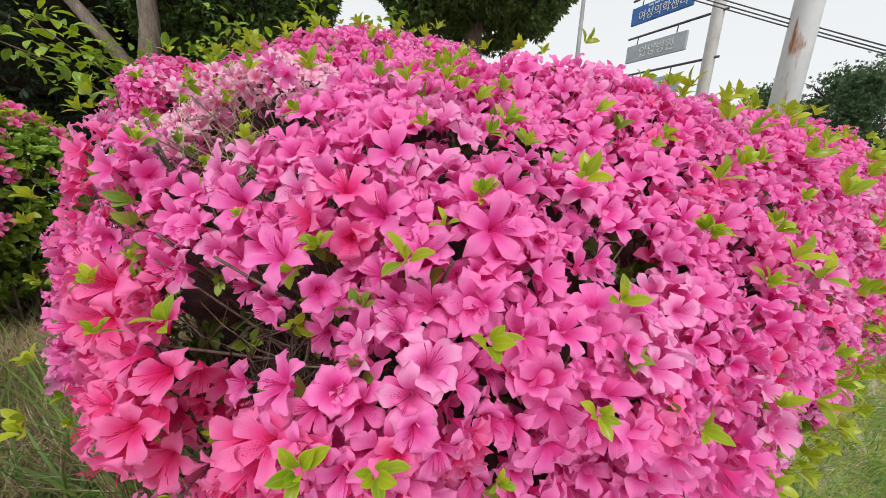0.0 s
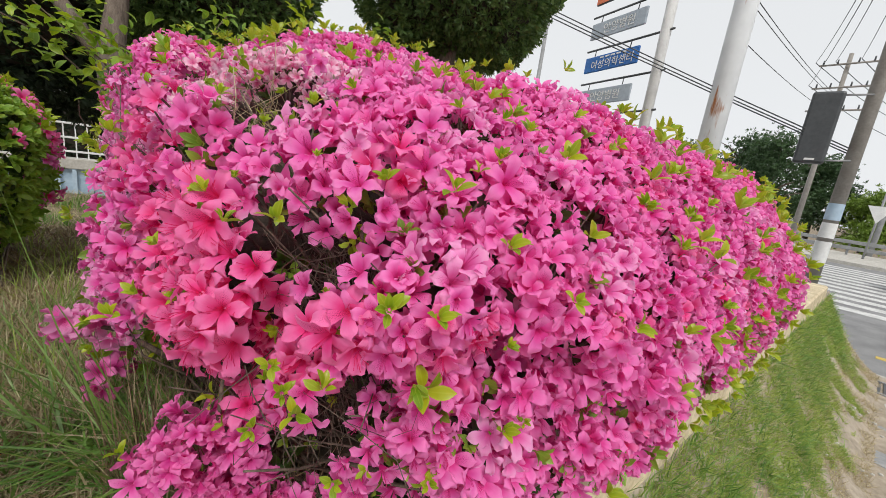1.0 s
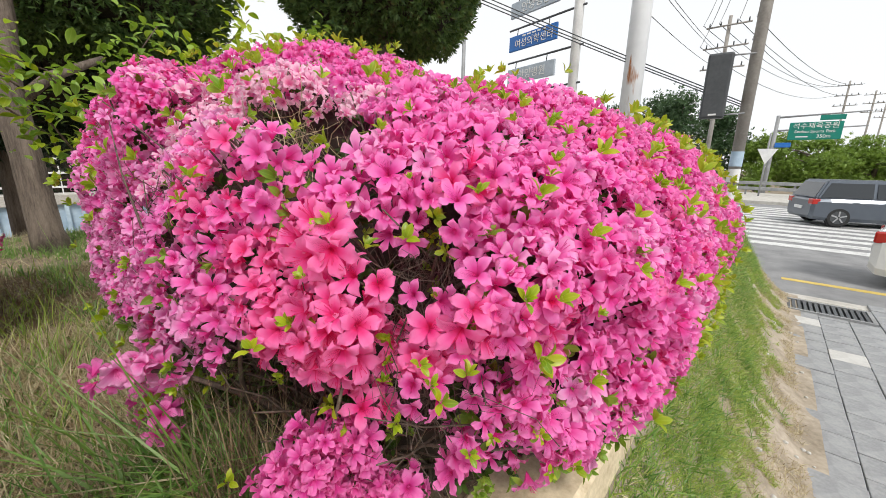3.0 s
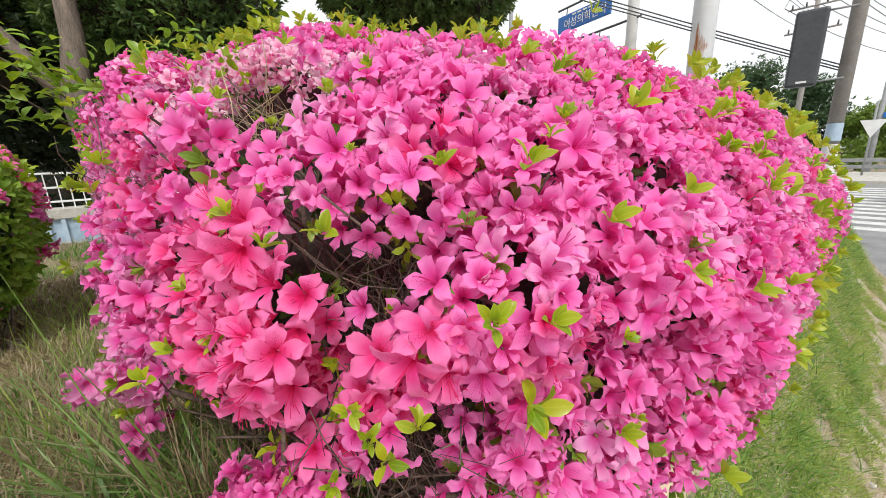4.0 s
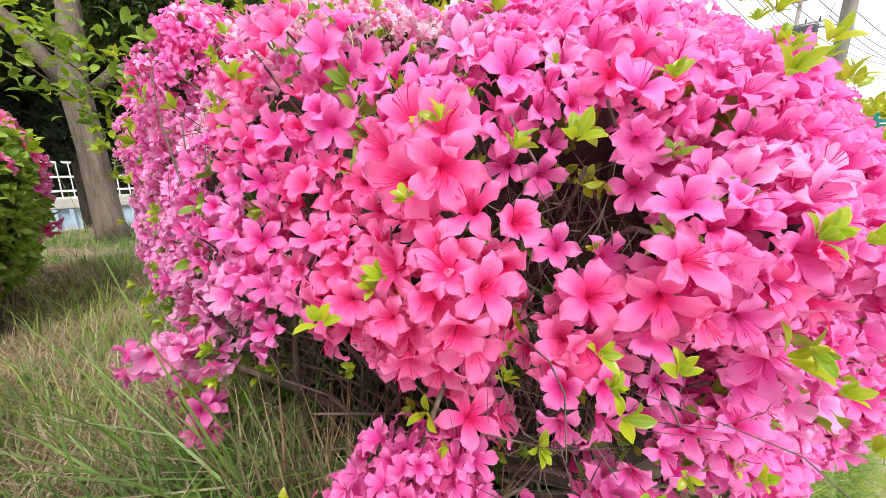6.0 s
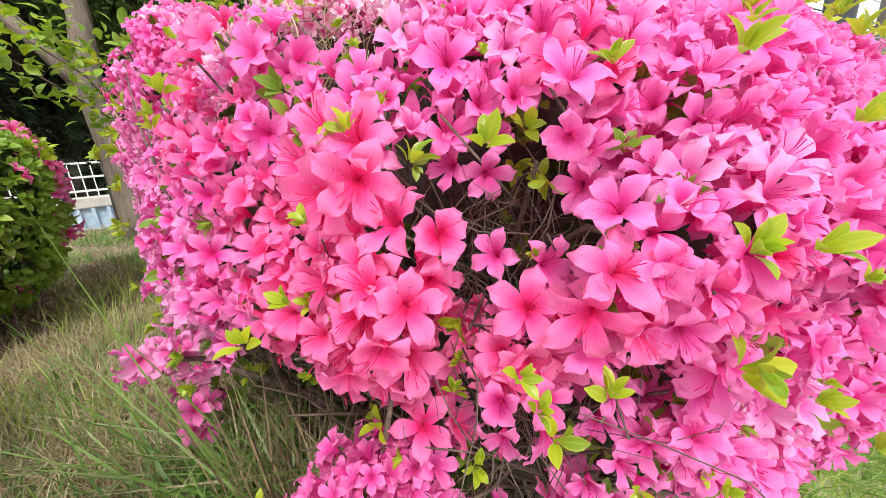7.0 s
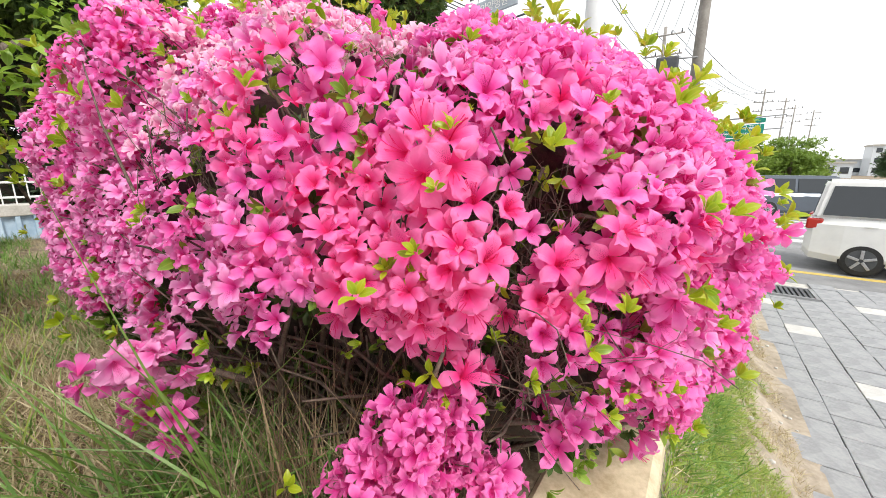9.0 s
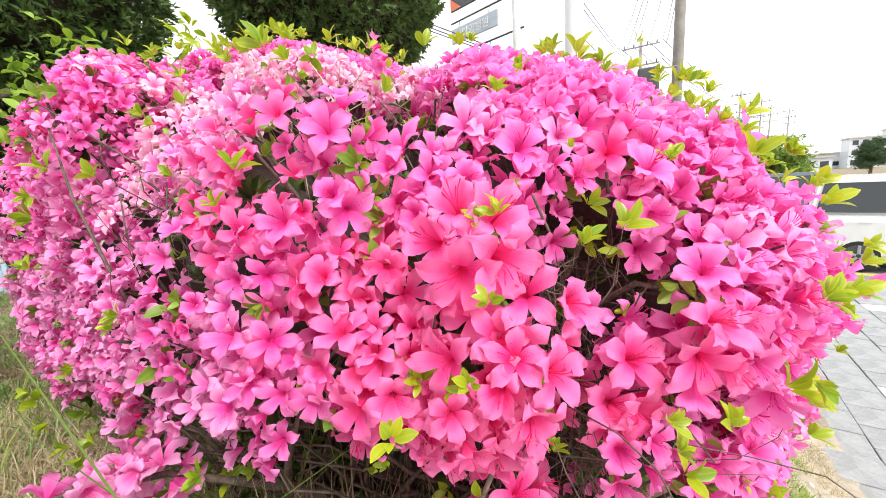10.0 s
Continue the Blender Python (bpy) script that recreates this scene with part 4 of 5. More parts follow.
# ---- trees ----
def tuft_arrays(seed, count=7):
    """A spray of small scale leaves along +z."""
    rng = np.random.default_rng(seed)
    verts, faces = [], []
    for k in range(count):
        a, el, ln = rng.uniform(0, 6.28), rng.uniform(0.2, 1.2), rng.uniform(0.6, 1.0)
        d = np.array((math.cos(a) * math.sin(el), math.sin(a) * math.sin(el), math.cos(el))) * ln
        s = np.cross(d, (0.3, 0.5, 0.8))
        s = s / np.linalg.norm(s) * 0.11
        i = len(verts)
        verts += [(0, 0, 0), tuple(d * 0.55 + s), tuple(d), tuple(d * 0.55 - s)]
        faces.append((i, i + 1, i + 2, i + 3))
    return np.array(verts), np.array(faces)


TUFTS = [tuft_arrays(n) for n in range(4)]


def crown(name, parent, centre, radii, count, seed, size=0.07, label="", material=None, ragged=0.12, flat_bottom=-0.75):
    """A clipped conifer crown: leaf sprays over a lumpy ball, with a dark ball inside that stands in for the inner
    shade.
    """
    rng = np.random.default_rng(seed)
    d = rng.normal(size=(count, 3))
    d /= np.linalg.norm(d, axis=1, keepdims=True)
    d[:, 2] = np.maximum(d[:, 2], flat_bottom)
    k = np.array([1 + ragged * noise.noise(Vector(v * 2.3) + Vector((seed, 0, 0))) + 0.5 * ragged * noise.noise(Vector(v * 7)) for v in d])
    p = np.array(centre) + d * np.array(radii) * (k * rng.uniform(0.86, 1.0, count))[:, None]
    turns = frames_of(d + rng.normal(0, 0.45, d.shape) + (0, 0, 0.2), rng.uniform(0, 6.28, count))
    sets = [scatter_arrays((v, f, None), p[b::4], turns[b::4], size * rng.uniform(0.6, 1.3, len(p[b::4]))) for b, (v, f) in enumerate(TUFTS)]
    ob = joined(name, sets, material or NEEDLE, parent, label, "")
    # inner ball: shade between the sprays, put in as a near-black solid
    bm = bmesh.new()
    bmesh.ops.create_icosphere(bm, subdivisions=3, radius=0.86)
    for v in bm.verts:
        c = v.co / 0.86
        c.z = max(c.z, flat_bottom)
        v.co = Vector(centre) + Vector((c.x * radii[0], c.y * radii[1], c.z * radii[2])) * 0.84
    part("branch_mass", bm, INNER_SHADE, parent, "dark ball standing in for the shaded inside of the crown", smooth=True)
    return ob


def trunk(parent, runs, sides=14):
    return tubes("trunk", runs, BARK, parent, "grey fissured bark trunk", sides)


ball = thing("clipped_conifer", (0, 0, 0), "ball-clipped dark green conifer behind the hedge", "conifer tree")
trunk(ball, [([(1.9, 2.35, 0.7), (1.88, 2.33, 1.6), (1.9, 2.3, 2.9)], (0.09, 0.075, 0.06))])
crown("crown", ball, (2.0, 2.42, 3.02), (0.90, 0.90, 1.02), 14000, 41, 0.06)
forked = thing("forked_conifer", (0, 0, 0), "dark conifer with a forked grey trunk on the terrace", "conifer tree")
trunk(forked, [([(-0.22, 3.05, 0.70), (-0.24, 3.08, 0.85), (-0.25, 3.10, 1.3), (-0.27, 3.12, 1.72), (-0.22, 3.2, 2.1), (-0.2, 3.3, 3.2)], (0.11, 0.08, 0.072, 0.075, 0.06, 0.045)),
               ([(-0.26, 3.11, 1.62), (-0.42, 3.15, 1.9), (-0.75, 3.3, 2.4)], (0.05, 0.045, 0.03)),
               ([(-0.25, 3.10, 1.60), (-0.08, 3.1, 1.78), (0.2, 3.2, 1.95)], (0.035, 0.03, 0.02))])
crown("crown", forked, (0.35, 3.95, 3.05), (1.0, 0.95, 1.25), 13000, 43, 0.07)
for n, (x, y, z, rx, ry, rz) in enumerate(((-1.7, 4.7, 2.65, 1.6, 1.1, 1.5), (-4.2, 5.5, 2.9, 1.6, 1.3, 1.9), (-0.3, 6.0, 2.9, 1.7, 1.0, 2.0))):
    dark = thing("dark_conifer", (0, 0, 0), "tall shaded conifer with low dark boughs", "conifer tree", "conifers behind the terrace")
    trunk(dark, [([(x, y, -0.6), (x, y, z)], (0.16, 0.09))])
    # shade under these trees comes from the darkened leaf colour
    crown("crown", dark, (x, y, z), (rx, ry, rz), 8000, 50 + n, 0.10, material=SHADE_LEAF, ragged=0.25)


def leafy_branch(parent, points, seed, leaves=60, length=0.05, width=0.024, material=None, radius=0.006):
    rng = np.random.default_rng(seed)
    pts = [np.array(p, float) for p in points]
    tubes("stem", [([tuple(p) for p in pts], np.linspace(radius, 0.002, len(pts)))], TWIG, parent, sides=5)
    lv, lf = leaf_arrays(length, width)
    at, turns = [], []
    for k in range(leaves):
        s = rng.uniform(0.30, 1.0) * (len(pts) - 1)
        i = min(int(s), len(pts) - 2)
        p = pts[i] + (pts[i + 1] - pts[i]) * (s - i)
        at.append(p + rng.normal(0, 0.06, 3))
        turns.append(np.array(Euler((rng.normal(0, 0.4), rng.normal(0.2, 0.5), rng.uniform(0, 6.28))).to_matrix()))
    return joined("leafage", [scatter_arrays((lv, tri(lf), LEAF_UV), np.array(at), np.array(turns), rng.uniform(0.6, 1.25, leaves))], material or LEAF_MID, parent)


shrub = thing("leafy_shrub", (0, 0, 0), "loose shrub with fresh oval leaves rising behind the hedge", "shrub")
for n, pts in enumerate((((0.0, 1.9, 0.72), (-0.1, 1.85, 1.25), (-0.25, 1.78, 1.55), (-0.5, 1.72, 1.76)), ((0.0, 1.9, 0.72), (-0.05, 1.85, 1.35), (-0.18, 1.75, 1.62), (-0.35, 1.68, 1.66)),
                         ((0.05, 1.9, 0.72), (0.05, 1.88, 1.4), (0.08, 1.78, 1.7), (0.18, 1.72, 1.86)), ((0.1, 1.9, 0.72), (0.3, 1.88, 1.5), (0.42, 1.8, 1.8), (0.56, 1.75, 1.98)),
                         ((0.1, 1.95, 0.72), (0.5, 1.9, 1.5), (0.75, 1.82, 1.85), (1.0, 1.78, 2.0)), ((0.0, 1.95, 0.72), (-0.2, 1.9, 1.4), (-0.45, 1.85, 1.62), (-0.7, 1.8, 1.72)),
                         ((0.05, 1.92, 0.72), (0.1, 1.8, 1.5), (0.25, 1.72, 1.68), (0.4, 1.7, 1.72)), ((0.0, 1.92, 0.72), (-0.1, 1.8, 1.45), (-0.02, 1.72, 1.62), (0.05, 1.7, 1.66)))):
    leafy_branch(shrub, pts, 60 + n, 130, 0.052, 0.025, LEAF_MID if n % 3 else LEAF_NEW)

# ---- the bridge beyond the terrace ----
bridge = thing("bridge", (0, 0, 0), "low bridge with a white railing and a blue ribbed girder", "bridge")
BLUE = rough_stuff("faded_blue_paint", (0.28, 0.40, 0.52), (0.50, 0.62, 0.72), 1.2, 0.6, 0.1)
bm = box(bmesh.new(), (-9, 13, 0.10), (4, 13.6, 0.36), 0.02)
part("deck_edge", bm, CONCRETE, bridge, "grey concrete deck edge")
bm = box(bmesh.new(), (-9, 13.1, -0.62), (4, 13.5, 0.10))
for i in range(43):
    box(bm, (-8.9 + 0.3 * i, 13.0, -0.62), (-8.82 + 0.3 * i, 13.1, 0.09))
part("girder", bm, BLUE, bridge, "faded blue ribbed steel girder")
for i in range(58):
    bm = box(bmesh.new(), (-8.8 + 0.22 * i, 13.22, 0.36), (-8.775 + 0.22 * i, 13.245, 1.22))
    part("rail_post", bm, WHITE_PAINT, bridge)
for z in (0.50, 0.85, 1.2):
    bm = box(bmesh.new(), (-9, 13.21, z), (4, 13.26, z + 0.05), 0.01)
    part("rail", bm, WHITE_PAINT, bridge)

for n in range(5):
    far_bush = thing("far_bush", (0, 0, 0), "bush growing behind the bridge, its leaves coloured dark as in shade", "bush", "bushes behind the bridge")
    # bush leaves share the colour that has shade painted in
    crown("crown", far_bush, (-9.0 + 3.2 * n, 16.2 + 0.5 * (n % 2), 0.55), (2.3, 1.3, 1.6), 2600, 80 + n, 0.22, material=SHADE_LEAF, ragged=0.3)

# ---- poles and signs by the road ----
def steel_pole(name, x, y, r0, r1, h, material, label, base=-0.1):
    p = thing(name, (x, y, base), label, "pole")
    tubes("shaft", [([(0, 0, 0), (0, 0, h * 0.5), (0, 0, h)], (r0, (r0 + r1) / 2, r1))], material, p, sides=20)
    return p


def rusty(nt, b):
    base = ramp(nt, speckle(nt, 3.0, 3), (0.3, (0.72, 0.74, 0.76)), (0.7, (0.84, 0.86, 0.88)))
    streak = ramp(nt, speckle(nt, 2.2, 4, 0.6, (2.2, 2.2, 0.35)), (0.60, (0, 0, 0)), (0.66, (1, 1, 1)))
    nt.links.new(blend(nt, streak, base, (0.42, 0.16, 0.05)), b.inputs["Base Color"])
    b.inputs["Roughness"].default_value = 0.55


RUSTY = mat("white_paint_with_rust", rusty)
steel_pole("white_pole", 6.05, 1.53, 0.150, 0.125, 9.0, RUSTY, "white steel pole with rust streaks")
utility = steel_pole("utility_pole", 7.0, 0.17, 0.082, 0.062, 10.0, POLE_GREY, "grey concrete utility pole with posters round its foot")
for n, (z, h, m) in enumerate(((1.0, 0.30, WHITE_PAINT), (1.55, 0.22, BLUE), (1.30, 0.2, WHITE_PAINT))):
    bm = bmesh.new()
    bmesh.ops.create_cone(bm, cap_ends=False, segments=20, radius1=0.084 - 0.001 * n, radius2=0.083 - 0.001 * n, depth=h, matrix=Matrix.Translation((0, 0, z)))
    part("poster", bm, m, utility, "weathered poster wrapped round the pole", smooth=True)
steel_pole("slim_pole", 9.0, 7.15, 0.07, 0.05, 6.0, GREY_STEEL, "slim grey steel pole behind the conifer")
SIGN_BLUE = rough_stuff("sign_blue", (0.015, 0.12, 0.42), (0.02, 0.16, 0.50), 6, 0.4, 0.02)
SIGN_ORANGE = rough_stuff("sign_orange", (0.62, 0.14, 0.05), (0.74, 0.20, 0.08), 4, 0.4, 0.02)
SIGN_GREY = rough_stuff("sign_grey", (0.34, 0.39, 0.45), (0.46, 0.52, 0.58), 4, 0.4, 0.02)
SIGN_GREEN = rough_stuff("sign_green", (0.0, 0.16, 0.12), (0.0, 0.22, 0.16), 4, 0.4, 0.02)


def words(text, size, at, parent, material, name="lettering", spin=(90, 0, 0)):
    cu = bpy.data.curves.new(name, "FONT")
    cu.body, cu.size, cu.align_x, cu.align_y, cu.extrude = text, size, "CENTER", "CENTER", 0.002
    tmp = bpy.data.objects.new(name, cu)
    scene.collection.objects.link(tmp)
    bpy.context.view_layer.update()
    me = bpy.data.meshes.new_from_object(tmp.evaluated_get(bpy.context.evaluated_depsgraph_get()))
    bpy.data.objects.remove(tmp)
    ob = link(name, me, material, parent)
    ob.matrix_basis = pose(*at, *spin)
    return ob


tower = thing("sign_tower", (5.76, 2.34, -0.1), "slim white sign tower with stacked clinic boards", "sign tower", turn=-103.5)
tubes("post", [([(0, 0, 0), (0, 0, 8)], (0.075, 0.07))], WHITE_PAINT, tower, sides=14)
for n, (z, m) in enumerate(((2.43, SIGN_GREY), (2.975, SIGN_GREY), (3.52, SIGN_BLUE), (4.065, SIGN_GREY), (4.61, DARK_BOX), (5.155, SIGN_GREY), (5.70, SIGN_BLUE))):
    bm = box(bmesh.new(), (-1.42, -0.045, z - 0.125), (-0.36, -0.005, z + 0.125), 0.008)
    board = part("board", bm, m, tower, {SIGN_BLUE: "blue clinic sign board", SIGN_GREY: "pale grey clinic sign board"}.get(m, "dark clinic sign board with an orange corner"))
    tubes("bracket", [([(-1.46, 0.0, z + 0.245), (0.13, 0.0, z + 0.245)], (0.016, 0.016))], DARK_BOX, tower, sides=6)
    for x in (-1.25, -0.55):
        tubes("hanger", [([(x, -0.02, z + 0.12), (x, -0.005, z + 0.245)], (0.008, 0.008))], DARK_BOX, tower, sides=5)
    if n == 2:
        words("여성의학센터", 0.155, (-0.85, -0.049, z - 0.03), board, WHITE_PAINT)
        bm = bmesh.new()
        for k in range(5):
            box(bm, (-1.10 + 0.11 * k, -0.050, z + 0.075), (-1.02 + 0.11 * k, -0.046, z + 0.10))
        part("small_print", bm, WHITE_PAINT, board)
    elif n == 4:
        bm = bmesh.new()
        vs = [bm.verts.new((x, y, z + dz)) for y in (-0.052, -0.046) for x, dz in ((-1.41, -0.115), (-1.15, -0.115), (-1.41, 0.09))]
        for f in ((0, 1, 2), (5, 4, 3), (0, 3, 4, 1), (1, 4, 5, 2), (2, 5, 3, 0)):
            bm.faces.new([vs[i] for i in f])
        bmesh.ops.recalc_face_normals(bm, faces=bm.faces)
        part("corner_patch", bm, SIGN_ORANGE, board, "orange corner patch")
    elif n in (1, 3):
        words("안양병원", 0.17, (-0.85, -0.049, z - 0.01), board, WHITE_PAINT)
    else:
        bm = bmesh.new()
        for k in range(4):
            box(bm, (-1.22 + 0.19 * k, -0.049, z - 0.07), (-1.08 + 0.19 * k, -0.045, z + 0.07))
        part("small_print", bm, WHITE_PAINT, board)

cabinet = thing("sign_cabinet", (6.75, 0.50, 0), "dark grey sign cabinet bracketed to the utility pole", "sign cabinet", turn=-84)
bm = box(bmesh.new(), (-0.21, -0.07, 2.03), (0.10, 0.07, 2.93), 0.03)
part("case", bm, DARK_BOX, cabinet)
bm = box(bmesh.new(), (-0.10, -0.075, 2.07), (0.0, -0.07, 2.095))
part("small_print", bm, WHITE_PAINT, cabinet)
for z in (2.08, 2.89):
    tubes("bracket", [([(0.09, 0, z), (0.36, 0.16, z + 0.03)], (0.012, 0.012))], GREY_STEEL, cabinet, sides=6)

# ---- street beyond ----
FAR_LEAF = thin_leaf("spring_leaf", (0.16, 0.26, 0.04), (0.30, 0.42, 0.08), (0.3, 0.45, 0.06), 0.3)
PINE_LEAF = thin_leaf("pine_leaf", (0.04, 0.09, 0.035), (0.10, 0.17, 0.07), (0.1, 0.2, 0.05), 0.2)
LINE_WHITE = rough_stuff("road_paint_white", (0.42, 0.42, 0.41), (0.70, 0.70, 0.69), 6, 0.8, 0.1)
LINE_YELLOW = rough_stuff("road_paint_yellow", (0.50, 0.36, 0.08), (0.66, 0.50, 0.14), 6, 0.8, 0.1)
for i in range(13):
    bm = box(bmesh.new(), (9.0 + 0.72 * i, -2.6, -0.1), (9.36 + 0.72 * i, 2.3, -0.096))
    part("crossing_stripe", bm, LINE_WHITE, None, "worn white zebra crossing stripe on the asphalt", "structure")
bm = box(bmesh.new(), (6.15, -60, -0.1), (6.27, -0.6, -0.096))
part("kerbside_line", bm, LINE_YELLOW, None, "faded yellow line along the road edge", "structure")
bm = box(bmesh.new(), (11.5, -200, -0.1), (11.62, -3.0, -0.096))
part("centre_line", bm, LINE_YELLOW, None, "faded yellow centre line of the road", "structure")
bm = box(bmesh.new(), (5.0, -60, -0.14), (5.17, 8, -0.02), 0.01)
part("road_kerb", bm, CONCRETE, None, "grey concrete road kerb", "structure")
bm = box(bmesh.new(), (19.5, -200, -0.62), (26, 200, 0.02))
part("far_pavement", bm, CONCRETE, None, "pale pavement on the far side of the road", "structure")

# drain grate in the gutter
grate = thing("drain_grate", (4.62, -0.80, -0.028), "rusty steel drain grate set in the pavement", "drain grate")
bm = bmesh.new()
for x0, x1, y0, y1 in ((-0.2, 0.2, -0.40, -0.37), (-0.2, 0.2, 0.37, 0.40), (-0.2, -0.17, -0.37, 0.37), (0.17, 0.2, -0.37, 0.37)):
    box(bm, (x0, y0, 0), (x1, y1, 0.045))
part("grate_frame", bm, GREY_STEEL, grate)
slat = None
for i in range(18):
    if slat is None:
        bm = box(bmesh.new(), (-0.17, -0.012, 0.005), (0.17, 0.012, 0.04))
        slat = part("slat", bm, DARK_BOX, grate)
        slat_mesh = slat.data
    else:
        slat = link("slat", slat_mesh, None, grate)
    slat.location = (0, -0.35 + 0.041 * i, 0)


def wheel(parent, x, y, r, side):
    """A wheel at x, y with its hub facing side (+1 or -1 along y)."""
    turn = Matrix.Translation((x, y, r)) @ Matrix.Rotation(math.radians(90), 4, "X")
    bm = bmesh.new()
    bmesh.ops.create_cone(bm, cap_ends=True, segments=28, radius1=r, radius2=r, depth=0.19, matrix=turn)
    bmesh.ops.bevel(bm, geom=[e for e in bm.edges if len(e.link_faces) == 2 and e.calc_face_angle(0) > 1], offset=0.03, segments=2, affect="EDGES")
    tyre = part("wheel", bm, RUBBER, parent, "black rubber tyre")
    bm = bmesh.new()
    bmesh.ops.create_cone(bm, cap_ends=True, segments=24, radius1=r * 0.66, radius2=r * 0.66, depth=0.02, matrix=Matrix.Translation((0, side * 0.09, 0)) @ turn)
    part("rim", bm, DARK_BOX, tyre)
    for k in range(5):
        bm = box(bmesh.new(), (-0.022, -0.012, 0.03), (0.022, 0.012, r * 0.64), 0.006)
        spoke = part("spoke", bm, ALLOY, tyre, "alloy spoke")
        spoke.matrix_basis = Matrix.Translation((x, y + side * 0.107, r)) @ Matrix.Rotation(2 * math.pi * k / 5, 4, "Y")
    return tyre


RUBBER = rough_stuff("tyre_rubber", (0.012, 0.012, 0.012), (0.03, 0.03, 0.03), 30, 0.8, 0.2)
ALLOY = rough_stuff("alloy", (0.45, 0.45, 0.46), (0.6, 0.6, 0.61), 10, 0.3, 0.02, metal=0.8)


def gloss(name, colour, rough=0.25, metal=0.0):
    def build(nt, b):
        dirt = speckle(nt, 4.0, 4)
        nt.links.new(ramp(nt, dirt, (0.3, tuple(c * 0.9 for c in colour)), (0.7, colour)), b.inputs["Base Color"])
        b.inputs["Roughness"].default_value, b.inputs["Metallic"].default_value = rough, metal
        b.inputs["Coat Weight"].default_value = 0.5
    return mat(name, build)


CAR_WHITE, CAR_GREY = gloss("white_car_paint", (0.78, 0.78, 0.76)), gloss("grey_car_paint", (0.12, 0.14, 0.17), 0.3, 0.4)
CAR_GLASS = gloss("dark_car_glass", (0.02, 0.025, 0.03), 0.05)
TAIL_RED, LAMP_CLEAR = gloss("red_lamp", (0.45, 0.02, 0.015), 0.2), gloss("clear_lamp", (0.7, 0.7, 0.72), 0.15)


def loft(bm, sections):
    """Skin a list of closed rings of equal length, with end caps."""
    rings = [[bm.verts.new(p) for p in ring] for ring in sections]
    n = len(rings[0])
    for a, b in zip(rings, rings[1:]):
        for k in range(n):
            j = (k + 1) % n
            bm.faces.new((a[k], a[j], b[j], b[k]))
    bm.faces.new(rings[0][::-1])
    bm.faces.new(rings[-1])
    bmesh.ops.recalc_face_normals(bm, faces=bm.faces)
    return bm


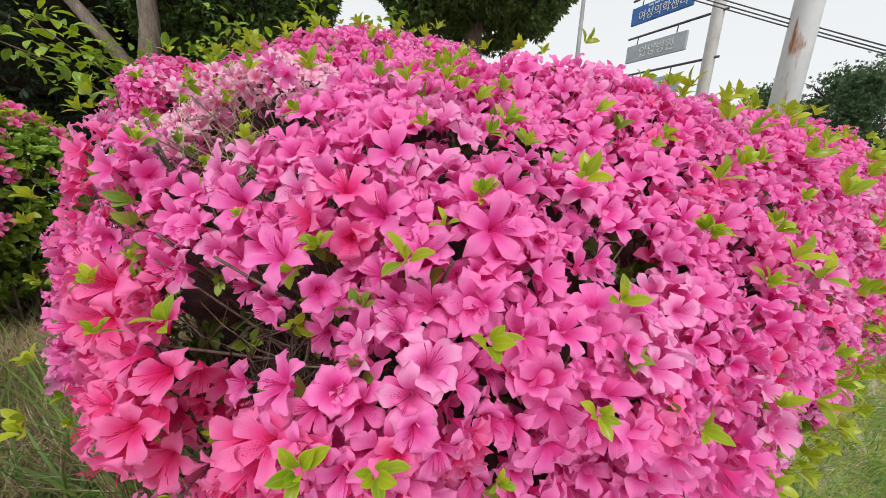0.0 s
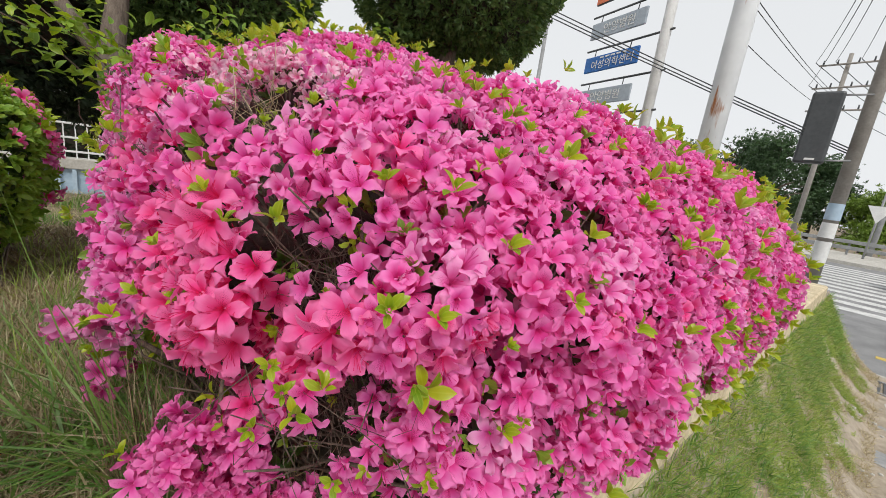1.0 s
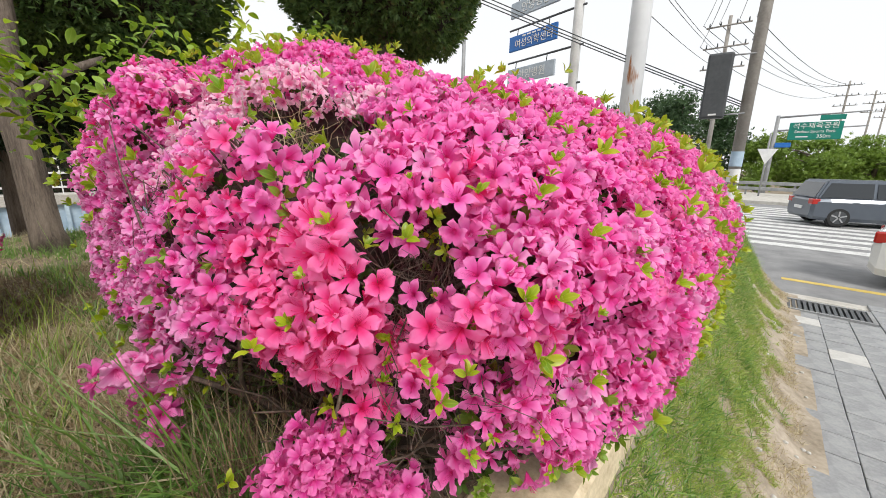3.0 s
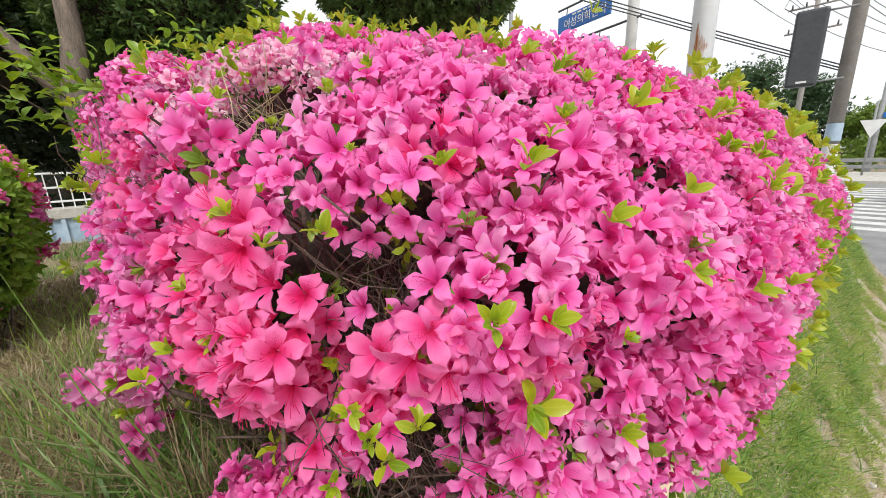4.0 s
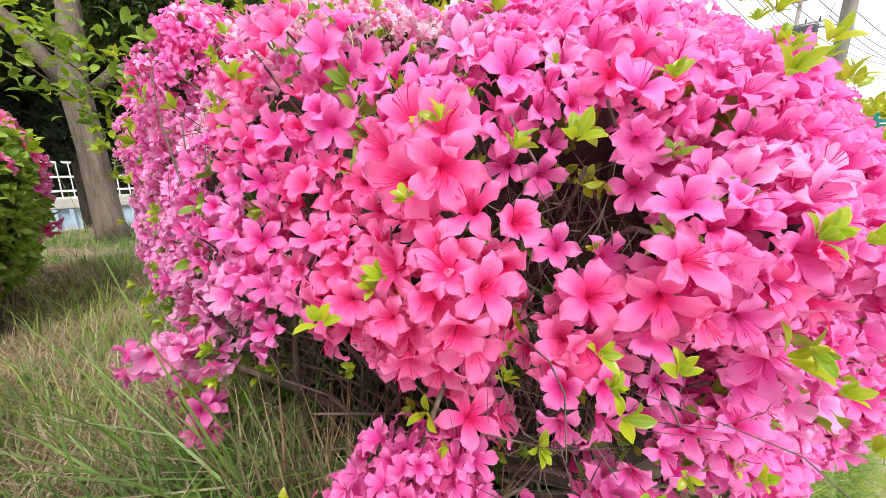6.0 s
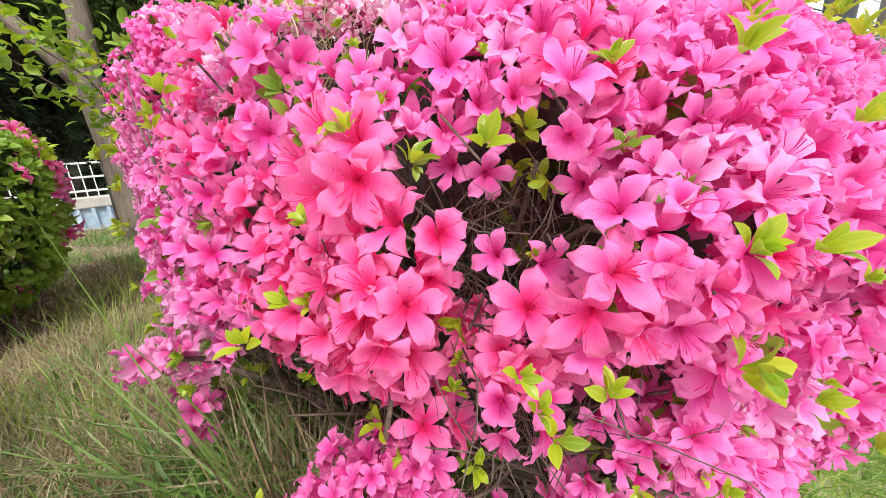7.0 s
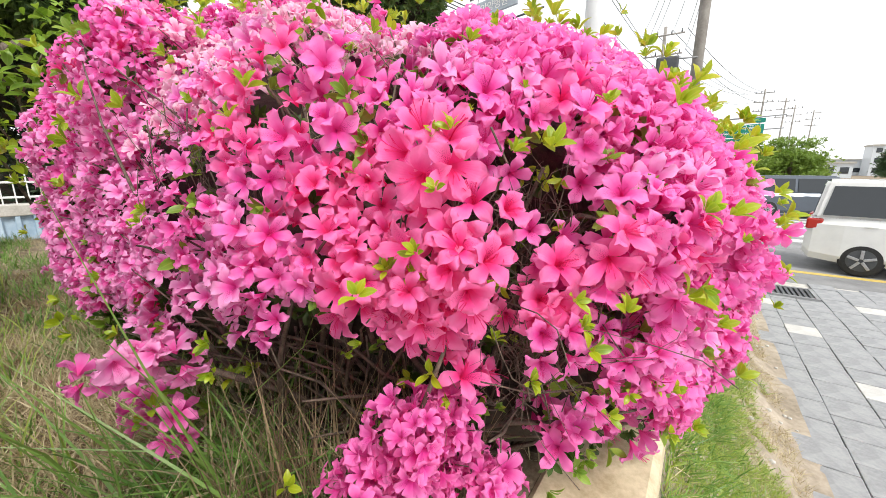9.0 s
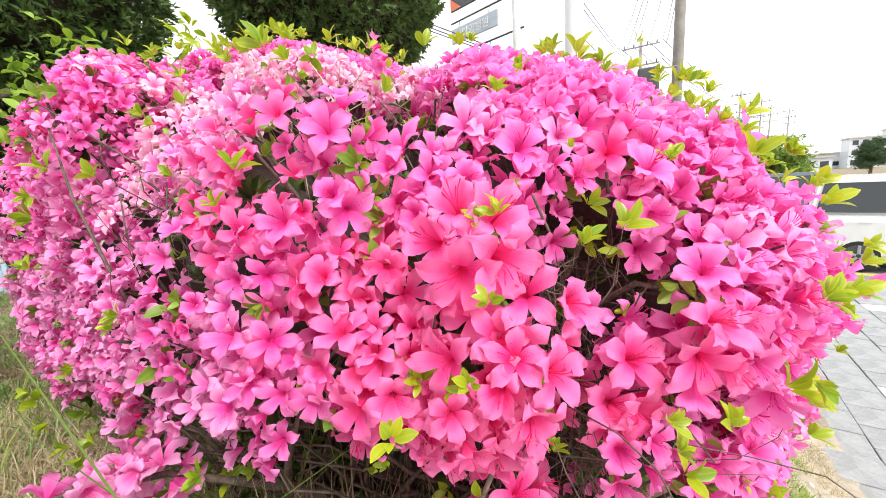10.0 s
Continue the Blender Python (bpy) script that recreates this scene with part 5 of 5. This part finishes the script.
def car(at, turn, paint, label, length, width, height, belt, hood, hood_z, rear_rake, front_rake, wheel_r):
    """A car along +x (front) with its body, glass, lamps and wheels."""
    c = thing("parked_car", at, label, "car", "cars on the road", turn)
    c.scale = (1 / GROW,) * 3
    h, L, ground = width / 2, length / 2, 0.20
    ring = lambda x, w, z0, z1: [(x, -w * 0.92, z0), (x, -w, z0 + 0.12), (x, -w, z1 - 0.12), (x, -w * 0.93, z1), (x, w * 0.93, z1), (x, w, z1 - 0.12), (x, w, z0 + 0.12), (x, w * 0.92, z0)]
    bm = loft(bmesh.new(), [ring(-L, h * 0.86, 0.34, belt - 0.08), ring(-L + 0.1, h * 0.95, 0.24, belt), ring(-L + 0.5, h, ground, belt), ring(L - hood - 0.3, h, ground, belt),
                            ring(L - hood, h, ground, belt - 0.02), ring(L - 0.35, h * 0.97, ground, hood_z), ring(L - 0.08, h * 0.90, 0.24, hood_z - 0.10), ring(L, h * 0.78, 0.34, hood_z - 0.28)])
    part("body", bm, paint, c, smooth=False)
    x0, x1 = -L + 0.06, L - hood
    bm = bmesh.new()
    lower = [(x0, -h * 0.95, belt - 0.02), (x1, -h * 0.95, belt - 0.02), (x1, h * 0.95, belt - 0.02), (x0, h * 0.95, belt - 0.02)]
    upper = [(x0 + rear_rake, -h * 0.80, height), (x1 - front_rake, -h * 0.80, height), (x1 - front_rake, h * 0.80, height), (x0 + rear_rake, h * 0.80, height)]
    vs = [bm.verts.new(p) for p in lower + upper]
    for f in ((3, 2, 1, 0), (4, 5, 6, 7), (0, 1, 5, 4), (1, 2, 6, 5), (2, 3, 7, 6), (3, 0, 4, 7)):
        bm.faces.new([vs[k] for k in f])
    bmesh.ops.recalc_face_normals(bm, faces=bm.faces)
    bmesh.ops.bevel(bm, geom=list(bm.edges), offset=0.05, segments=2, affect="EDGES")
    part("cabin", bm, paint, c)
    mid = (x0 + rear_rake + x1 - front_rake) / 2
    for side in (-1, 1):
        for a, b, sa, sb in ((x0 + 0.12, mid - 0.06, rear_rake, 0), (mid + 0.04, x1 - 0.16, 0, -front_rake)):
            bm = bmesh.new()
            lo_z, hi_z = belt + 0.05, height - 0.11
            k0, k1 = 0.955 * h + 0.012, 0.83 * h + 0.012
            q = [(a + sa * 0.08, side * k0, lo_z), (b + sb * 0.08, side * k0, lo_z), (b + sb * 0.86, side * k1, hi_z), (a + sa * 0.86, side * k1, hi_z)]
            outer = [bm.verts.new(p) for p in q]
            inner = [bm.verts.new((p[0], p[1] - side * 0.03, p[2])) for p in q]
            bm.faces.new(outer)
            bm.faces.new(inner[::-1])
            for k in range(4):
                bm.faces.new((outer[k], outer[(k + 1) % 4], inner[(k + 1) % 4], inner[k]))
            bmesh.ops.recalc_face_normals(bm, faces=bm.faces)
            part("side_window", bm, CAR_GLASS, c)
        bm = box(bmesh.new(), (x1 - 0.42, side * (h + 0.02), belt + 0.02), (x1 - 0.28, side * (h + 0.18), belt + 0.16), 0.03)
        part("mirror", bm, paint, c)
        for xx in (mid - 0.55, mid + 0.25):
            bm = box(bmesh.new(), (xx, side * (h + 0.018), belt - 0.13), (xx + 0.16, side * (h - 0.01), belt - 0.10), 0.008)
            part("door_handle", bm, paint, c)
        bm = box(bmesh.new(), (-L - 0.01, side * h * 0.62, belt - 0.22), (-L + 0.22, side * (h * 0.955), belt - 0.02), 0.03)
        part("tail_lamp", bm, TAIL_RED, c, "red tail lamp")
        bm = box(bmesh.new(), (L - 0.30, side * h * 0.52, hood_z - 0.26), (L - 0.05, side * h * 0.90, hood_z - 0.13), 0.03)
        part("head_lamp", bm, LAMP_CLEAR, c, "clear head lamp")
        for xx in (-L + 0.78, L - 0.72):
            wheel(c, xx, side * (h - 0.09), wheel_r, side)
    for xx, lean, nm in ((x0, rear_rake, "rear_window"), (x1, -front_rake, "windscreen")):
        d = -1 if lean > 0 else 1
        bm = bmesh.new()
        q = [(xx + lean * 0.10 + d * 0.012, -h * 0.82, belt + 0.06), (xx + lean * 0.10 + d * 0.012, h * 0.82, belt + 0.06), (xx + lean * 0.86 + d * 0.012, h * 0.72, height - 0.10), (xx + lean * 0.86 + d * 0.012, -h * 0.72, height - 0.10)]
        outer = [bm.verts.new(p) for p in q]
        inner = [bm.verts.new((p[0] - d * 0.03, p[1], p[2])) for p in q]
        bm.faces.new(outer)
        bm.faces.new(inner[::-1])
        for k in range(4):
            bm.faces.new((outer[k], outer[(k + 1) % 4], inner[(k + 1) % 4], inner[k]))
        bmesh.ops.recalc_face_normals(bm, faces=bm.faces)
        part(nm, bm, CAR_GLASS, c)
    bm = box(bmesh.new(), (-L - 0.03, -0.26, belt - 0.42), (-L + 0.06, 0.26, belt - 0.31), 0.005)
    part("plate", bm, WHITE_PAINT, c, "plain white plate")
    return c


car((6.74, -2.71, -0.096), -101, CAR_WHITE, "boxy white small car on the asphalt road", 3.6, 1.60, 1.68, 1.0, 0.75, 0.98, 0.10, 0.45, 0.29)
car((14.14, -2.5, -0.096), -69.6, CAR_GREY, "dark grey people carrier with red tail lamps on the road", 4.66, 1.83, 1.63, 0.98, 1.05, 0.95, 0.30, 0.70, 0.34)

# ---- far roadside: trees, rail, poles, signs, skyline ----
def far_tree(name, label, at, height, spread, seed, material, category="tree", low=0.25):
    t = thing(name, at, label, category, "trees across the road")
    rng = np.random.default_rng(seed)
    limbs = [([(0, 0, -0.2), (rng.normal(0, 0.1), rng.normal(0, 0.1), height * 0.5), (0, 0, height * 0.9)], (0.16, 0.11, 0.04))]
    for k in range(7):
        a, z = rng.uniform(0, 6.28), height * rng.uniform(low, 0.75)
        limbs.append(([(0, 0, z), (spread * 0.45 * math.cos(a), spread * 0.45 * math.sin(a), z + height * 0.12), (spread * 0.8 * math.cos(a), spread * 0.8 * math.sin(a), z + height * 0.16)], (0.06, 0.04, 0.015)))
    tubes("trunk", limbs, BARK, t, sides=7)
    p, turns = [], []
    for k in range(26):
        a, z = rng.uniform(0, 6.28), height * rng.uniform(low, 0.95)
        r = spread * math.sqrt(rng.uniform(0, 1)) * (1.1 - 0.75 * z / height)
        c = np.array((r * math.cos(a), r * math.sin(a), z))
        p.append(c + rng.normal(0, 1, (150, 3)) * (spread * 0.18, spread * 0.18, height * 0.06))
    p = np.concatenate(p)
    turns = frames_of(rng.normal(size=p.shape) + (0, 0, 0.5), rng.uniform(0, 6.28, len(p)))
    sets = [scatter_arrays((v, f, None), p[b::4], turns[b::4], 0.28 * rng.uniform(0.5, 1.2, len(p[b::4]))) for b, (v, f) in enumerate(TUFTS)]
    joined("crown", sets, material, t, kind="")
    return t


for n, (x, y, h, w) in enumerate(((30, 5.0, 6.0, 2.2), (33, 7.5, 6.5, 2.6), (35, 3.2, 5.5, 2.0), (34, 10.5, 6.0, 2.5), (60, -16.6, 3.6, 1.6))):
    far_tree("pine_tree", "dark pine tree beyond the road", (x, y, -0.1), h, w, 80 + n, PINE_LEAF)
for n, (x, y, h, w) in enumerate(((34, 0.5, 3.6, 2.2), (34, -2.2, 3.2, 2.2), (36, -5.0, 3.4, 2.4), (40, -5.6, 2.6, 2.0))):
    far_tree("roadside_tree", "light green roadside tree in spring leaf", (x, y, -0.1), h, w, 90 + n, FAR_LEAF, low=0.1)
rail = thing("guard_rail", (0, 0, 0), "grey steel guard rail along the far pavement", "guard rail")
for i in range(16):
    bm = box(bmesh.new(), (24, -12 + 1.8 * i, -0.6), (24.08, -11.92 + 1.8 * i, 0.68), 0.01)
    part("rail_post", bm, GREY_STEEL, rail)
for z in (0.25, 0.52):
    bm = box(bmesh.new(), (23.94, -12.2, z), (24.0, 15.3, z + 0.16), 0.02)
    part("rail", bm, GREY_STEEL, rail)

gantry = thing("road_sign", (26, 0.0, -1.05), "green road direction sign on a grey cantilever pole", "road sign", turn=-92)
tubes("pole", [([(0, 0, -0.2), (0, 0, 5.0)], (0.11, 0.08))], GREY_STEEL, gantry, sides=12)
for z in (4.25, 4.9):
    tubes("arm", [([(0, 0, z), (3.2, 0, z + 0.12)], (0.05, 0.03))], GREY_STEEL, gantry, sides=8)
bm = box(bmesh.new(), (0.50, -0.10, 3.78), (2.40, -0.06, 4.62), 0.02)
panel = part("panel", bm, SIGN_GREEN, gantry, "green sign panel")
words("석수체육공원", 0.30, (1.45, -0.106, 4.43), panel, WHITE_PAINT)
words("Seoksu Sports Park", 0.185, (1.45, -0.106, 4.17), panel, WHITE_PAINT)
words("350m", 0.22, (1.80, -0.106, 3.93), panel, WHITE_PAINT)
bm = box(bmesh.new(), (0.80, -0.106, 3.90), (1.25, -0.102, 3.95))
part("arrow", bm, WHITE_PAINT, panel)
bm = box(bmesh.new(), (1.55, -0.10, 4.68), (2.42, -0.06, 4.92), 0.02)
part("panel", bm, SIGN_GREEN, gantry, "narrow green sign panel")
bm = box(bmesh.new(), (0.08, -0.10, 3.42), (0.70, -0.06, 3.66), 0.02)
part("panel", bm, SIGN_BLUE, gantry, "small blue street sign")
yield_sign = thing("yield_sign", (23, 0.1, -0.1), "white triangular traffic sign on a thin post", "traffic sign", turn=-92)
tubes("post", [([(0, 0, -0.2), (0, 0, 3.0)], (0.04, 0.04))], GREY_STEEL, yield_sign, sides=8)
bm = bmesh.new()
front = [bm.verts.new(p) for p in ((-0.38, -0.06, 2.3), (0.38, -0.06, 2.3), (0, -0.06, 1.6))]
back = [bm.verts.new(p) for p in ((-0.38, -0.04, 2.3), (0.38, -0.04, 2.3), (0, -0.04, 1.6))]
bm.faces.new(front), bm.faces.new(back[::-1])
for k in range(3):
    bm.faces.new((front[k], front[(k + 1) % 3], back[(k + 1) % 3], back[k]))
bmesh.ops.recalc_face_normals(bm, faces=bm.faces)
part("plate", bm, WHITE_PAINT, yield_sign)


def line_pole(x, y, h, arms=3):
    p = thing("power_pole", (x, y, -0.1), "slim concrete power pole with cross arms", "pole", "power poles")
    tubes("shaft", [([(0, 0, -0.3), (0, 0, h)], (0.10, 0.06))], POLE_GREY, p, sides=10)
    for k in range(arms):
        z = h - 0.35 - 0.75 * k
        tubes("cross_arm", [([(-0.12, -0.7, z), (-0.12, 0.7, z)], (0.03, 0.03))], POLE_GREY, p, sides=6)
        for yy in (-0.6, -0.25, 0.25, 0.6):
            tubes("insulator", [([(-0.12, yy, z), (-0.12, yy, z + 0.16)], (0.03, 0.02))], DARK_BOX, p, sides=6)
    return p


POLES = ((18.5, 1.9, 7.0), (44, -3.6, 8.2), (52, -6.0, 8.4), (60, -7.8, 8.6), (66, -10.4, 8.6))
for x, y, h in POLES:
    line_pole(x, y, h)


def cable(a, b, sag, r=0.012):
    pts = []
    for k in range(13):
        s = k / 12
        pts.append((a[0] + (b[0] - a[0]) * s, a[1] + (b[1] - a[1]) * s, a[2] + (b[2] - a[2]) * s - 4 * sag * s * (1 - s)))
    return tagged(tubes("overhead_cable", [(pts, [r] * 13)], DARK_BOX, None, "black overhead cable strung between poles", 5), category="cable", group="overhead cables")


for dy, dz in ((-0.8, 0), (-0.3, 0), (0.3, -0.02), (0.8, 0), (-0.8, -0.75), (0.8, -0.75)):
    cable((7.0, 0.17 + 0.2 * dy, 5.6 + 0.4 * dz), (18.3, 1.9 + dy, 6.65 + dz), 0.25, 0.008)
    cable((18.3, 1.9 + dy, 6.65 + dz), (44, -3.6 + dy, 7.8 + dz), 0.8, 0.012)
for n, dz in enumerate((0.0, 0.10, 0.22)):
    cable((-3.0, 14.0, 9.5 + dz), (7.0, 0.22, 2.2 + 0.3 * dz), 0.35, 0.008)
for dz in (0.0, 0.45, 0.55):
    cable((6.05, 1.53, 3.55 + dz), (18.5, 1.9, 5.0 + dz), 0.1, 0.006)
# pale blue-grey walls: the haze of distance is mixed into their colour
HAZE = gloss("haze_tinted_wall", (0.62, 0.66, 0.70), 0.8)
for n, (x, y, w, h) in enumerate(((170, -46, 9, 9), (190, -62, 12, 12), (200, -80, 16, 8), (180, -36, 14, 5), (120, -22, 10, 3.2), (60, 14.2, 3.4, 7.9))):
    b = thing("far_building", (x, y, -0.6), "pale apartment block far down the road, haze put into its wall colour", "building", "skyline blocks")
    bm = box(bmesh.new(), (0, -w / 2, 0), (8, w / 2, h))
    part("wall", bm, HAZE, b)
    bm = box(bmesh.new(), (-0.3, -w / 2 - 0.3, h), (8.3, w / 2 + 0.3, h + 0.4))
    part("roof", bm, CONCRETE, b)
    for i in range(4):
        for j in range(max(1, int(h // 3))):
            bm = box(bmesh.new(), (-0.05, -w / 2 + 0.6 + i * w / 4.2, 1 + 3 * j), (0.02, -w / 2 + 0.6 + i * w / 4.2 + w / 7, 2.4 + 3 * j))
            part("window", bm, CAR_GLASS, b)

# ---- pavers, nearest stretch one by one ----
rng = np.random.default_rng(77)
bm = box(bmesh.new(), (-0.098, -0.098, -0.055), (0.098, 0.098, 0.0), 0.004)
paver_mesh = bpy.data.meshes.new("paver")
bm.to_mesh(paver_mesh)
bm.free()
paver_mesh.materials.append(PAVER)
pale_mesh = paver_mesh.copy()
pale_mesh.materials.clear()
pale_mesh.materials.append(rough_stuff("pale_paver", (0.44, 0.43, 0.41), (0.58, 0.57, 0.55), 9, 0.85, 0.2, 0.004))
pavement = bpy.data.objects["pavement"]
for i in range(22):
    for j in range(13):
        x, y = 0.75 + 0.2 * i, -0.72 - 0.2 * j
        if x > 4.35 and -1.25 < y < -0.35:
            continue
        ob = new("paver", pale_mesh if (i * 5 + j * 3) % 17 == 0 else paver_mesh)
        ob.parent = pavement
        ob.matrix_basis = pose(x + 0.1 * (j % 2), y, rng.normal(0.0, 0.0025), rng.normal(0, 0.5), rng.normal(0, 0.5), rng.normal(0, 0.4))

# ---- litter on the bank ----
rng = np.random.default_rng(91)
for n in range(40):
    x, y = rng.uniform(0.5, 4.4), rng.uniform(-0.66, -0.42)
    r = rng.uniform(0.006, 0.016)
    bm = bmesh.new()
    bmesh.ops.create_icosphere(bm, subdivisions=1, radius=r)
    for v in bm.verts:
        v.co = Vector((v.co.x * rng.uniform(0.8, 1.3), v.co.y, v.co.z * 0.6))
    ob = part("pebble", bm, STONE, None, "small pale pebble on the bare earth", smooth=True)
    ob.location = (x, y, bank(x, y) + r * 0.3)
    tagged(ob, category="pebble", group="pebbles on the bank")

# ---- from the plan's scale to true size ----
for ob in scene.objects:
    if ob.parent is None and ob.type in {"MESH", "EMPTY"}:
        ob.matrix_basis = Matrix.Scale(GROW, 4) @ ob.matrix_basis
